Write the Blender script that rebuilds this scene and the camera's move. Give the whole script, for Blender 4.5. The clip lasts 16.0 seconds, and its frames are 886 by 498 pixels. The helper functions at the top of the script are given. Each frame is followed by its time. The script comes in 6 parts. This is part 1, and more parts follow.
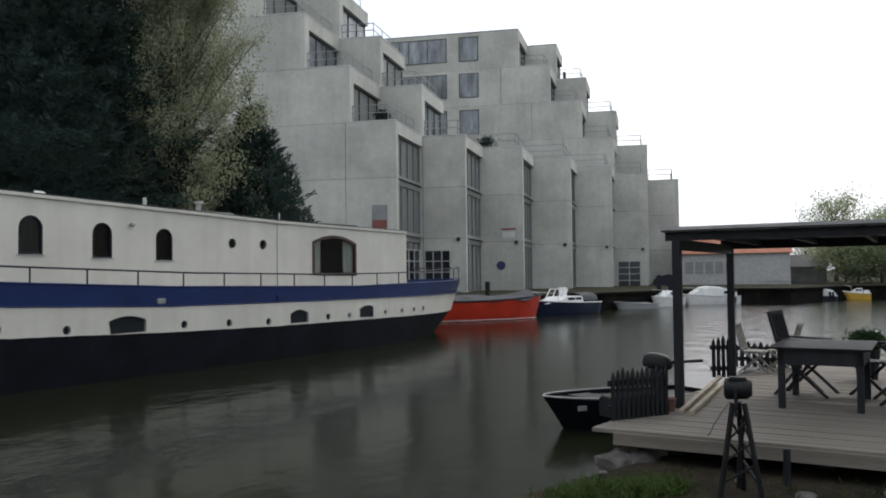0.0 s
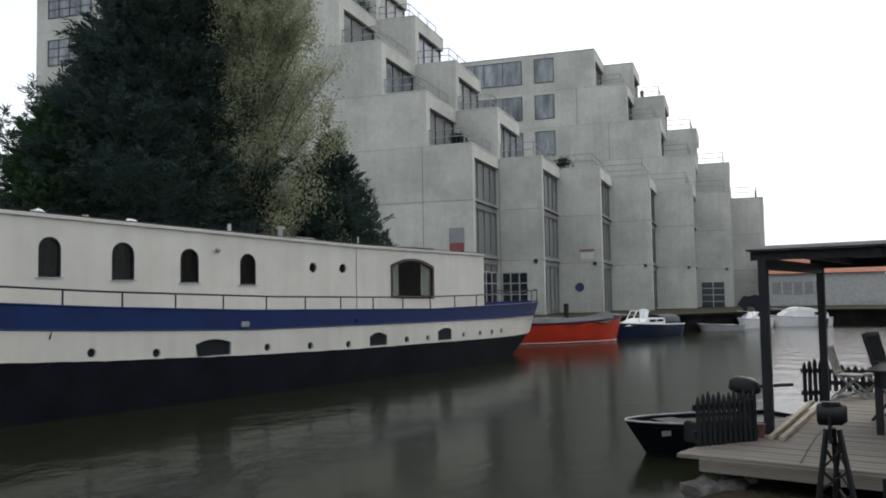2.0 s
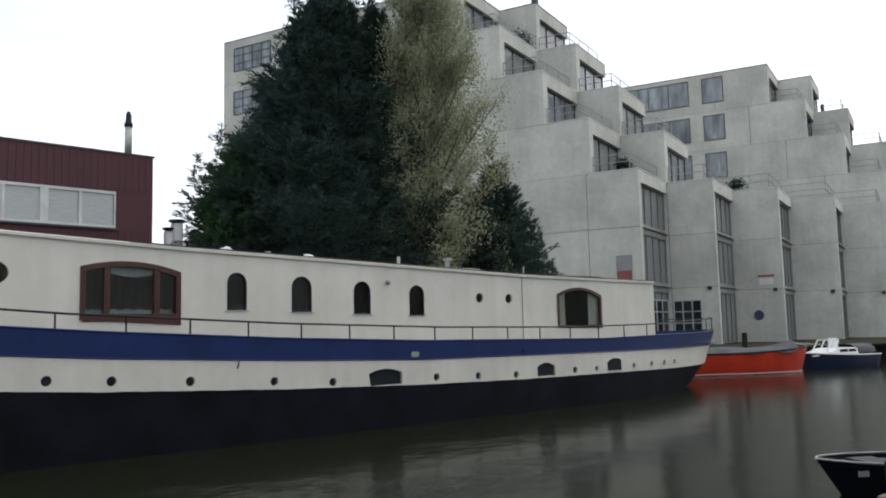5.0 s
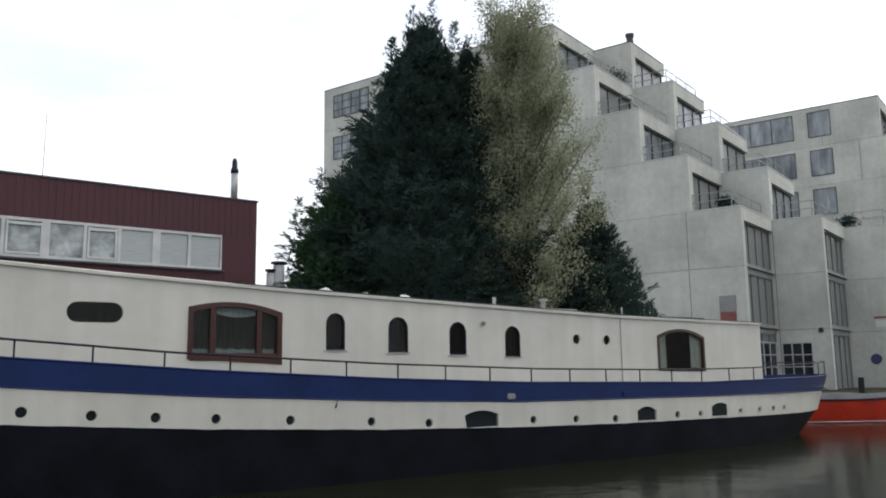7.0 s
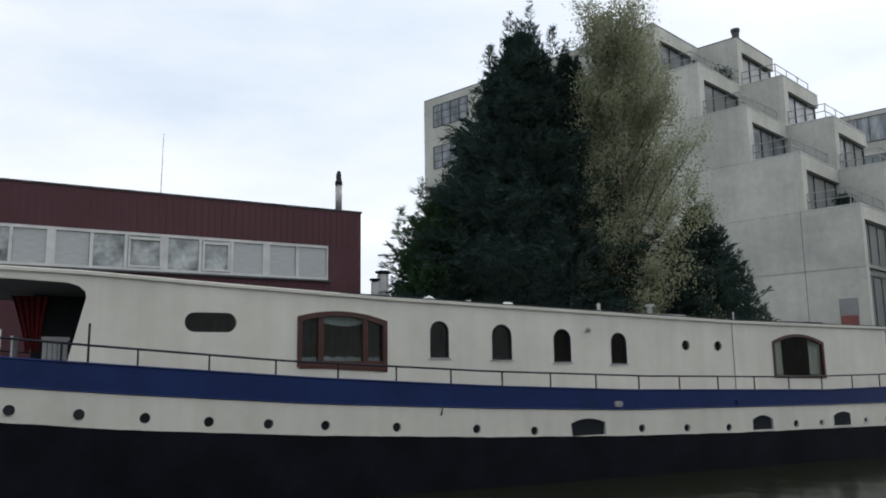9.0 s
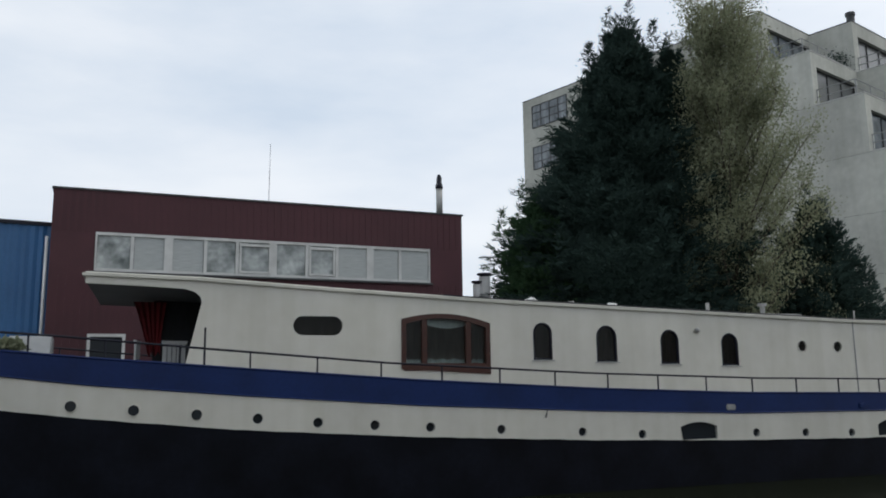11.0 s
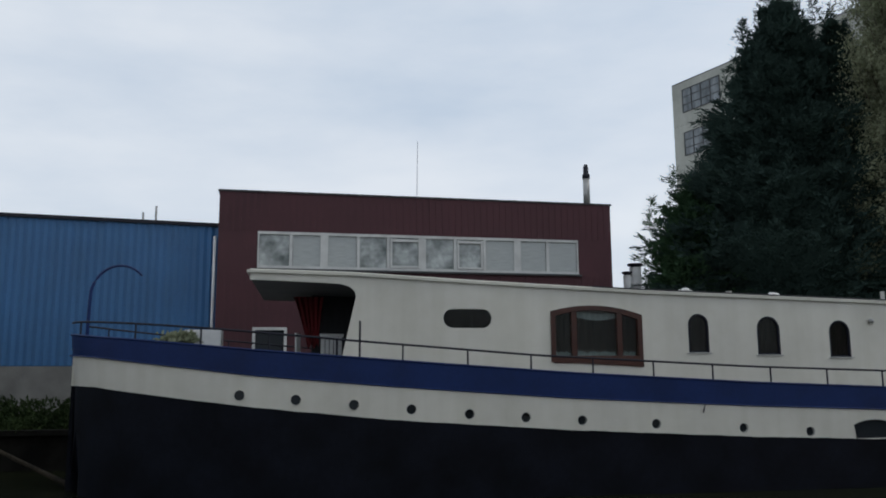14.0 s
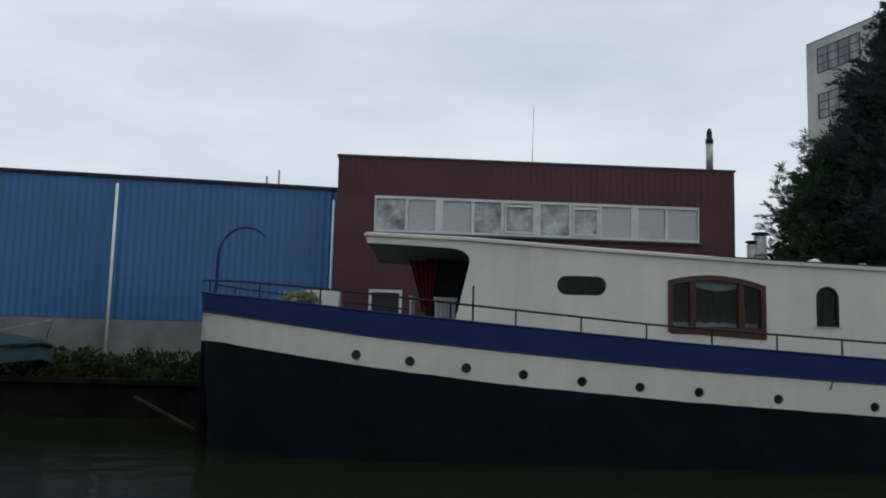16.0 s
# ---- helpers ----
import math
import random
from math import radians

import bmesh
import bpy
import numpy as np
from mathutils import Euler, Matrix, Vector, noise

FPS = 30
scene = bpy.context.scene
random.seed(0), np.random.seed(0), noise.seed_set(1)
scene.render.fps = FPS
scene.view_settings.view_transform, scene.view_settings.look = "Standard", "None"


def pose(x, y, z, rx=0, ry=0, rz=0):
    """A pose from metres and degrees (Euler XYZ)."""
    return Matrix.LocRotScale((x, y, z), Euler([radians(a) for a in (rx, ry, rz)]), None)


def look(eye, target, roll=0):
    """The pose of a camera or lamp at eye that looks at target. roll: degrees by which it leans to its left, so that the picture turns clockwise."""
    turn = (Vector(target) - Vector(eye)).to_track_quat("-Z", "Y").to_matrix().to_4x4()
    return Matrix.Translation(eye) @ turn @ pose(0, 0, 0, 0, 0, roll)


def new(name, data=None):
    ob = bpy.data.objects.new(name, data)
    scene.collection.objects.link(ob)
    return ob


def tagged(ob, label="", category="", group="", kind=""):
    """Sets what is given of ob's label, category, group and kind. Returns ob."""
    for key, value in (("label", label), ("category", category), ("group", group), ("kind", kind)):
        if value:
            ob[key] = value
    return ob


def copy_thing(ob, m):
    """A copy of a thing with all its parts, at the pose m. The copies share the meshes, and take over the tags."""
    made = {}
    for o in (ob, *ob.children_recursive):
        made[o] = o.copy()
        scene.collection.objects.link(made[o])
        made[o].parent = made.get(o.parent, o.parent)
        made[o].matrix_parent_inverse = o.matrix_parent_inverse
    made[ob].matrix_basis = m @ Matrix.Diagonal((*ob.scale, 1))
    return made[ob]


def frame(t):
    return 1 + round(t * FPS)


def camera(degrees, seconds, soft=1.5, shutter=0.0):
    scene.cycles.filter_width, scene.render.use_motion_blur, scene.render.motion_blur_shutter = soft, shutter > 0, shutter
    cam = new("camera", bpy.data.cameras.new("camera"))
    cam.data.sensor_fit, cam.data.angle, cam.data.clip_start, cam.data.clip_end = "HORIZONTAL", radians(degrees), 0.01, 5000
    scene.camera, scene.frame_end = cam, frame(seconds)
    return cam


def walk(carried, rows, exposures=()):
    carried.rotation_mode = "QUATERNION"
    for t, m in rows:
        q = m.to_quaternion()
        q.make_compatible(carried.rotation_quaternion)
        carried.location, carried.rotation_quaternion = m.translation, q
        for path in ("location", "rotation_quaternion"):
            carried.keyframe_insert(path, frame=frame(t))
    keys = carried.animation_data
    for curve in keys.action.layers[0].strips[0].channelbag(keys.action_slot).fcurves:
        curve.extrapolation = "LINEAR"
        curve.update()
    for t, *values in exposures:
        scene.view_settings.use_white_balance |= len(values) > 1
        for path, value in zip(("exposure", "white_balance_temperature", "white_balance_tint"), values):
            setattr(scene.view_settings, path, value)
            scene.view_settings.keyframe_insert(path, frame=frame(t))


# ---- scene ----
cam = camera(56.71, 16.0, soft=1.9)
walk(cam, [
    (0.0, pose(0, 0, 2.0, 91.76, 0.64, 14.28)),
    (0.5, pose(0, 0, 2.0, 92.06, 0.44, 15.34)),
    (1.0, pose(0, 0, 2.0, 92.69, 0.53, 16.61)),
    (1.5, pose(0, 0, 2.0, 92.96, 0.68, 18.33)),
    (2.0, pose(0, 0, 2.0, 93.40, 1.00, 19.69)),
    (2.5, pose(0, 0, 2.0, 93.67, 1.10, 21.67)),
    (3.0, pose(0, 0, 2.0, 93.84, 0.86, 23.29)),
    (3.5, pose(0, 0, 2.0, 94.19, 1.12, 25.82)),
    (4.0, pose(0, 0, 2.0, 94.50, 1.27, 27.69)),
    (6.5, pose(0, 0, 2.0, 98.07, 0.99, 36.46)),
    (7.0, pose(0, 0, 2.0, 98.67, 0.79, 37.88)),
    (7.5, pose(0, 0, 2.0, 98.80, 0.85, 39.38)),
    (8.0, pose(0, 0, 2.0, 98.96, 0.91, 41.10)),
    (8.5, pose(0, 0, 2.0, 99.19, 0.85, 43.14)),
    (9.0, pose(0, 0, 2.0, 99.28, 0.83, 45.07)),
    (11.5, pose(0, 0, 2.0, 99.58, 0.57, 54.10)),
    (12.0, pose(0, 0, 2.0, 99.62, 0.36, 56.01)),
    (12.5, pose(0, 0, 2.0, 99.57, 0.42, 57.77)),
    (13.0, pose(0, 0, 2.0, 99.42, 0.64, 59.86)),
    (13.5, pose(0, 0, 2.0, 99.26, 0.62, 60.81)),
    (14.0, pose(0, 0, 2.0, 99.09, 0.33, 62.52)),
    (14.5, pose(0, 0, 2.0, 98.10, -0.17, 64.28)),
    (15.0, pose(0, 0, 2.0, 97.26, -2.13, 65.67)),
    (15.5, pose(0, 0, 2.0, 97.27, -0.93, 68.53)),
    (16.0, pose(0, 0, 2.0, 96.59, -1.59, 70.28)),
], exposures=[(0.0, -0.08, 6420, 10), (4.0, 0.12, 6500, 10), (7.0, 0.12, 6500, 10), (8.0, -0.18, 6420, 9), (9.0, -0.20, 6420, 9), (12.0, -0.52, 6300, 8), (14.0, -0.60, 6220, 8), (16.0, -0.60, 6250, 8)])

# ---- sky and sun ----
world = bpy.data.worlds.new("overcast_sky")
scene.world = world
world.use_nodes = True
wt = world.node_tree
wt.nodes.clear()
w_out = wt.nodes.new("ShaderNodeOutputWorld")
w_bg = wt.nodes.new("ShaderNodeBackground")
w_sky = wt.nodes.new("ShaderNodeTexSky")
w_sky.sky_type = "NISHITA"
w_sky.sun_disc = False
w_sky.sun_elevation = radians(38)
w_sky.sun_rotation = radians(10)
w_sky.air_density = 1.0
w_sky.dust_density = 3.0
w_co = wt.nodes.new("ShaderNodeTexCoord")
w_map = wt.nodes.new("ShaderNodeMapping")
w_map.inputs["Scale"].default_value = (1.0, 1.0, 3.2)
w_noise = wt.nodes.new("ShaderNodeTexNoise")
w_noise.inputs["Scale"].default_value = 1.9
w_noise.inputs["Detail"].default_value = 6
w_noise.inputs["Roughness"].default_value = 0.55
w_ramp = wt.nodes.new("ShaderNodeValToRGB")
w_ramp.color_ramp.elements[0].position = 0.30
w_ramp.color_ramp.elements[0].color = (0.66, 0.735, 0.84, 1)
w_ramp.color_ramp.elements[1].position = 0.62
w_ramp.color_ramp.elements[1].color = (0.91, 0.93, 0.97, 1)
w_scale = wt.nodes.new("ShaderNodeVectorMath")
w_scale.operation = "SCALE"
w_scale.inputs["Scale"].default_value = 0.10
w_mix = wt.nodes.new("ShaderNodeMixRGB")
w_mix.inputs[0].default_value = 0.86
wt.links.new(w_co.outputs["Generated"], w_map.inputs["Vector"])
wt.links.new(w_map.outputs["Vector"], w_noise.inputs["Vector"])
wt.links.new(w_noise.outputs["Fac"], w_ramp.inputs["Fac"])
wt.links.new(w_sky.outputs["Color"], w_scale.inputs[0])
wt.links.new(w_scale.outputs["Vector"], w_mix.inputs[1])
wt.links.new(w_ramp.outputs["Color"], w_mix.inputs[2])
wt.links.new(w_mix.outputs["Color"], w_bg.inputs["Color"])
w_bg.inputs["Strength"].default_value = 1.4
wt.links.new(w_bg.outputs["Background"], w_out.inputs["Surface"])

sun = new("sun", bpy.data.lights.new("sun", "SUN"))
sun.data.energy = 1.0
sun.data.angle = radians(14)
sun.data.color = (1.0, 0.93, 0.82)
sun.matrix_world = look((30, 60, 60), (0, 0, 0))


# ---- materials ----
def material(name, color, rough=0.6, metal=0.0, vary=0.12, scale=3.0, fine=40.0, bump=0.1, dist=0.01, second=None,
             stretch=(1, 1, 1), per_object=0.0, spec=0.5, streak=0.0):
    """A surface with stains at two scales, optional second colour, and fine relief."""
    m = bpy.data.materials.new(name)
    m.use_nodes = True
    nt = m.node_tree
    b = nt.nodes["Principled BSDF"]
    b.inputs["Roughness"].default_value = rough
    b.inputs["Metallic"].default_value = metal
    b.inputs["Specular IOR Level"].default_value = spec
    co = nt.nodes.new("ShaderNodeTexCoord")
    mp = nt.nodes.new("ShaderNodeMapping")
    mp.inputs["Scale"].default_value = stretch
    nt.links.new(co.outputs["Object"], mp.inputs["Vector"])
    big = nt.nodes.new("ShaderNodeTexNoise")
    big.inputs["Scale"].default_value = scale
    big.inputs["Detail"].default_value = 5
    small = nt.nodes.new("ShaderNodeTexNoise")
    small.inputs["Scale"].default_value = fine
    small.inputs["Detail"].default_value = 3
    nt.links.new(mp.outputs["Vector"], big.inputs["Vector"])
    nt.links.new(mp.outputs["Vector"], small.inputs["Vector"])
    ramp = nt.nodes.new("ShaderNodeValToRGB")
    second = second or [c * (1 - 2.2 * vary) for c in color]
    first = [min(1, c * (1 + 0.6 * vary)) for c in color]
    ramp.color_ramp.elements[0].position, ramp.color_ramp.elements[1].position = 0.3, 0.68
    ramp.color_ramp.elements[0].color = (*second, 1)
    ramp.color_ramp.elements[1].color = (*first, 1)
    nt.links.new(big.outputs["Fac"], ramp.inputs["Fac"])
    mul = nt.nodes.new("ShaderNodeMixRGB")
    mul.blend_type = "OVERLAY"
    mul.inputs[0].default_value = min(1, vary * 1.5)
    nt.links.new(ramp.outputs["Color"], mul.inputs[1])
    nt.links.new(small.outputs["Fac"], mul.inputs[2])
    out = mul.outputs["Color"]
    if streak:
        m2 = nt.nodes.new("ShaderNodeMapping")
        m2.inputs["Scale"].default_value = (2.2, 2.2, 0.16)
        nt.links.new(co.outputs["Object"], m2.inputs["Vector"])
        sn = nt.nodes.new("ShaderNodeTexNoise")
        sn.inputs["Scale"].default_value = 1.6
        sn.inputs["Detail"].default_value = 6
        nt.links.new(m2.outputs["Vector"], sn.inputs["Vector"])
        sr = nt.nodes.new("ShaderNodeValToRGB")
        sr.color_ramp.elements[0].position, sr.color_ramp.elements[1].position = 0.35, 0.6
        k = 1 - streak
        sr.color_ramp.elements[0].color = (k, k, k * 0.98, 1)
        sr.color_ramp.elements[1].color = (1, 1, 1, 1)
        nt.links.new(sn.outputs["Fac"], sr.inputs["Fac"])
        mm = nt.nodes.new("ShaderNodeMixRGB")
        mm.blend_type = "MULTIPLY"
        mm.inputs[0].default_value = 1
        nt.links.new(out, mm.inputs[1])
        nt.links.new(sr.outputs["Color"], mm.inputs[2])
        out = mm.outputs["Color"]
    if per_object:
        info = nt.nodes.new("ShaderNodeObjectInfo")
        hsv = nt.nodes.new("ShaderNodeHueSaturation")
        rng = nt.nodes.new("ShaderNodeMapRange")
        rng.inputs["To Min"].default_value, rng.inputs["To Max"].default_value = 1 - per_object, 1 + per_object
        nt.links.new(info.outputs["Random"], rng.inputs["Value"])
        nt.links.new(rng.outputs["Result"], hsv.inputs["Value"])
        nt.links.new(out, hsv.inputs["Color"])
        out = hsv.outputs["Color"]
    nt.links.new(out, b.inputs["Base Color"])
    if bump:
        bp = nt.nodes.new("ShaderNodeBump")
        bp.inputs["Strength"].default_value = bump
        bp.inputs["Distance"].default_value = dist
        nt.links.new(small.outputs["Fac"], bp.inputs["Height"])
        nt.links.new(bp.outputs["Normal"], b.inputs["Normal"])
    return m


def leaf_material(name, dark, light, rough=0.6, through_light=0.25, clump=1.4):
    """Foliage with a tone of its own for every loose piece and every bough."""
    m = bpy.data.materials.new(name)
    m.use_nodes = True
    nt = m.node_tree
    b = nt.nodes["Principled BSDF"]
    b.inputs["Roughness"].default_value = rough
    b.inputs["Specular IOR Level"].default_value = 0.05
    geo = nt.nodes.new("ShaderNodeNewGeometry")
    ramp = nt.nodes.new("ShaderNodeValToRGB")
    ramp.color_ramp.elements[0].color = (*dark, 1)
    ramp.color_ramp.elements[1].color = (*light, 1)
    co = nt.nodes.new("ShaderNodeTexCoord")
    clumps = nt.nodes.new("ShaderNodeTexNoise")
    clumps.inputs["Scale"].default_value = clump
    clumps.inputs["Detail"].default_value = 3
    nt.links.new(co.outputs["Object"], clumps.inputs["Vector"])
    spread = nt.nodes.new("ShaderNodeMapRange")
    spread.inputs["From Min"].default_value, spread.inputs["From Max"].default_value = 0.32, 0.68
    nt.links.new(clumps.outputs["Fac"], spread.inputs["Value"])
    both = nt.nodes.new("ShaderNodeMix")
    both.inputs[0].default_value = 0.55
    nt.links.new(geo.outputs["Random Per Island"], both.inputs[2])
    nt.links.new(spread.outputs["Result"], both.inputs[3])
    nt.links.new(both.outputs[0], ramp.inputs["Fac"])
    nt.links.new(ramp.outputs["Color"], b.inputs["Base Color"])
    tr = nt.nodes.new("ShaderNodeBsdfTranslucent")
    nt.links.new(ramp.outputs["Color"], tr.inputs["Color"])
    mix = nt.nodes.new("ShaderNodeMixShader")
    mix.inputs[0].default_value = through_light
    nt.links.new(b.outputs["BSDF"], mix.inputs[1])
    nt.links.new(tr.outputs["BSDF"], mix.inputs[2])
    nt.links.new(mix.outputs["Shader"], nt.nodes["Material Output"].inputs["Surface"])
    return m


def window_glass(name, tint=(0.02, 0.024, 0.028), rough=0.04):
    m = bpy.data.materials.new(name)
    m.use_nodes = True
    nt = m.node_tree
    b = nt.nodes["Principled BSDF"]
    b.inputs["Base Color"].default_value = (*tint, 1)
    b.inputs["Roughness"].default_value = rough
    b.inputs["IOR"].default_value = 1.5
    co = nt.nodes.new("ShaderNodeTexCoord")
    n = nt.nodes.new("ShaderNodeTexNoise")
    n.inputs["Scale"].default_value = 0.8
    nt.links.new(co.outputs["Object"], n.inputs["Vector"])
    bp = nt.nodes.new("ShaderNodeBump")
    bp.inputs["Strength"].default_value = 0.06
    bp.inputs["Distance"].default_value = 0.05
    nt.links.new(n.outputs["Fac"], bp.inputs["Height"])
    nt.links.new(bp.outputs["Normal"], b.inputs["Normal"])
    return m


def clear_glass(name, tint=(0.80, 0.84, 0.83), rough=0.02):
    """A pane that one sees through, with the gloss of glass."""
    m = bpy.data.materials.new(name)
    m.use_nodes = True
    nt = m.node_tree
    nt.nodes.remove(nt.nodes["Principled BSDF"])
    tr = nt.nodes.new("ShaderNodeBsdfTransparent")
    tr.inputs["Color"].default_value = (*tint, 1)
    gl = nt.nodes.new("ShaderNodeBsdfGlossy")
    gl.inputs["Roughness"].default_value = rough
    lw = nt.nodes.new("ShaderNodeLayerWeight")
    lw.inputs["Blend"].default_value = 0.5
    steep = nt.nodes.new("ShaderNodeMath")
    steep.operation = "POWER"
    steep.inputs[1].default_value = 4.0
    nt.links.new(lw.outputs["Facing"], steep.inputs[0])
    fr = nt.nodes.new("ShaderNodeMapRange")
    fr.inputs["To Min"].default_value, fr.inputs["To Max"].default_value = 0.05, 0.9
    nt.links.new(steep.outputs["Value"], fr.inputs["Value"])
    mix = nt.nodes.new("ShaderNodeMixShader")
    nt.links.new(fr.outputs["Result"], mix.inputs[0])
    nt.links.new(tr.outputs["BSDF"], mix.inputs[1])
    nt.links.new(gl.outputs["BSDF"], mix.inputs[2])
    nt.links.new(mix.outputs["Shader"], nt.nodes["Material Output"].inputs["Surface"])
    return m


M_CONC = material("weathered_concrete", (0.505, 0.51, 0.462), 0.85, vary=0.10, scale=0.42, fine=3.2, bump=0.2, dist=0.012, streak=0.06, per_object=0.07)
M_CONC_L = material("pale_concrete", (0.60, 0.60, 0.58), 0.8, vary=0.06, scale=0.5, fine=12, bump=0.15, streak=0.08)
M_SLAT = material("dark_window_slats", (0.055, 0.057, 0.06), 0.6, vary=0.1)
M_FRAME = material("dark_grey_window_frame", (0.04, 0.042, 0.045), 0.5, vary=0.05)
M_GLASS = window_glass("dark_window_glass")
M_PANE = clear_glass("clear_cabin_glass")
# pale curtains behind glass, plus a sky reflection put into the colour
M_GLASS_SKY = material("curtained_glass_with_painted_sky", (0.24, 0.265, 0.28), 0.06, vary=0.25, scale=0.8, fine=3, bump=0, second=(0.075, 0.088, 0.096), stretch=(1.6, 1.6, 0.5))
M_GLASS_DIM = window_glass("dim_window_glass", (0.05, 0.062, 0.064))
M_BAY = window_glass("slatted_bay_glass", (0.20, 0.205, 0.20), 0.10)
# mottled panes: sky and tree reflections put into the colour
M_GLASS_MOTTLED = material("glass_with_painted_reflections", (0.40, 0.42, 0.41), 0.10, vary=0.3, scale=1.9, fine=7, bump=0, second=(0.06, 0.078, 0.072))
M_BAYBAR = material("grey_bay_bars", (0.15, 0.153, 0.15), 0.6, vary=0.1)
M_PLANK = material("pale_new_timber", (0.40, 0.34, 0.25), 0.8, vary=0.15, scale=3, fine=30, bump=0.2)
M_TABLE = material("dark_oiled_tabletop", (0.016, 0.018, 0.020), 0.5, spec=0.2, vary=0.25, scale=3, fine=30, bump=0.1)
M_OLDWHITE = material("worn_pale_garden_paint", (0.34, 0.325, 0.29), 0.7, vary=0.2, scale=6, bump=0.1)
M_DULL = material("dull_dark_metal", (0.045, 0.046, 0.048), 0.55, 0.3, vary=0.25, scale=8)
M_RAIL = material("galvanised_rail", (0.30, 0.31, 0.31), 0.5, 0.4, vary=0.06)
M_WHITE = material("white_boat_paint", (0.655, 0.63, 0.555), 0.45, vary=0.05, scale=0.7, fine=5, bump=0.12, dist=0.008, streak=0.06)
M_BLUE = material("blue_boat_paint", (0.007, 0.022, 0.100), 0.5, spec=0.25, vary=0.12, scale=1.2, fine=18, bump=0.08, dist=0.006)
M_BLACK = material("black_hull_tar", (0.005, 0.0062, 0.011), 0.7, vary=0.3, scale=1.2, fine=10, bump=0.2, dist=0.01, spec=0.12)
M_DARKSTEEL = material("dark_painted_steel", (0.010, 0.011, 0.02), 0.6, spec=0.3, vary=0.1)
M_WOODRED = material("varnished_red_wood", (0.062, 0.021, 0.013), 0.35, vary=0.2, scale=4, stretch=(1, 1, 6))
M_STEELGREY = material("grey_steel", (0.35, 0.35, 0.34), 0.5, 0.5, vary=0.12)
M_REDWALL = material("dark_red_cladding", (0.066, 0.018, 0.024), 0.7, vary=0.1, scale=0.8, fine=20, bump=0.1)
M_PVC = material("white_window_frame", (0.56, 0.56, 0.54), 0.5, vary=0.10, scale=2)
M_BLIND = material("pale_blind", (0.43, 0.45, 0.44), 0.6, vary=0.12, stretch=(1, 1, 30))
M_BLUESHED = material("blue_steel_sheet", (0.029, 0.119, 0.278), 0.5, vary=0.08, scale=0.6, fine=14, bump=0.05, streak=0.10)
M_PLINTH = material("grey_plinth_block", (0.16, 0.157, 0.148), 0.9, vary=0.15, scale=1.5, bump=0.3)
M_ORANGE = material("orange_red_boat_paint", (0.55, 0.045, 0.02), 0.4, vary=0.12, scale=1.5, bump=0.08)
M_TARP = material("grey_blue_canvas", (0.055, 0.06, 0.07), 0.8, vary=0.2, scale=2, bump=0.3, dist=0.03)
M_NAVY = material("navy_boat_paint", (0.012, 0.02, 0.05), 0.35, vary=0.1)
M_GREENTARP = material("dark_green_canvas", (0.008, 0.042, 0.046), 0.8, vary=0.15, bump=0.2)
M_YELLOW = material("yellow_boat_paint", (0.62, 0.38, 0.05), 0.4, vary=0.08)
M_QUAY = material("dark_quay_wall", (0.013, 0.012, 0.010), 0.9, vary=0.3, scale=1.2, fine=7, bump=0.4, dist=0.04, streak=0.3, spec=0.1)
M_GROUND = material("grassy_ground", (0.034, 0.038, 0.021), 0.95, vary=0.3, scale=0.6, fine=9, bump=0.5, dist=0.05, second=(0.032, 0.028, 0.021), spec=0.05)
M_MUD = material("brown_bank_mud", (0.030, 0.024, 0.016), 0.95, vary=0.35, scale=1.5, fine=12, bump=0.6, dist=0.05, second=(0.012, 0.010, 0.007), spec=0.1)
M_STONE = material("rough_bank_stone", (0.11, 0.10, 0.09), 0.9, vary=0.3, scale=6, fine=30, bump=0.4)
M_DECK = material("weathered_deck_board", (0.185, 0.162, 0.132), 0.75, vary=0.20, scale=1.6, fine=26, bump=0.25, stretch=(0.35, 6, 6), per_object=0.08)
M_DARKWOOD = material("dark_stained_wood", (0.0125, 0.0145, 0.0175), 0.6, spec=0.3, vary=0.2, scale=4, fine=30, bump=0.2, stretch=(3, 3, 0.6))
M_ROOFSHEET = material("dull_grey_roof_sheet", (0.075, 0.08, 0.085), 0.55, vary=0.15, scale=2, bump=0.1)
M_ROOFFELT = material("dark_roof_felt", (0.05, 0.052, 0.055), 0.7, vary=0.15)
M_BARK = material("brown_bark", (0.10, 0.08, 0.06), 0.9, vary=0.25, scale=5, fine=25, bump=0.6, dist=0.03, stretch=(3, 3, 0.5))
M_TILE = material("orange_roof_tile", (0.36, 0.13, 0.07), 0.8, vary=0.15, scale=3, bump=0.2)
M_FARWALL = material("pale_far_wall", (0.42, 0.42, 0.41), 0.85, vary=0.08)
M_GRP = material("glossy_white_hull", (0.82, 0.82, 0.80), 0.25, vary=0.04)
M_RUBBER = material("black_plastic", (0.010, 0.010, 0.011), 0.5, spec=0.3, vary=0.1)
M_SIGNRED = material("red_sign_paint", (0.22, 0.07, 0.06), 0.6, vary=0.08)
M_SIGNWHITE = material("white_sign_paint", (0.66, 0.66, 0.65), 0.6, vary=0.06)
M_SIGNBLUE = material("dark_blue_sign", (0.03, 0.03, 0.10), 0.5, vary=0.06)
M_SIGNGREY = material("grey_sign_board", (0.25, 0.25, 0.25), 0.6, vary=0.06)
M_CURTAIN = material("pale_curtain", (0.60, 0.55, 0.48), 0.9, vary=0.15, stretch=(8, 8, 0.4))
M_REDCLOTH = material("red_curtain", (0.15, 0.008, 0.012), 0.9, vary=0.25, scale=3, stretch=(5, 5, 0.5))
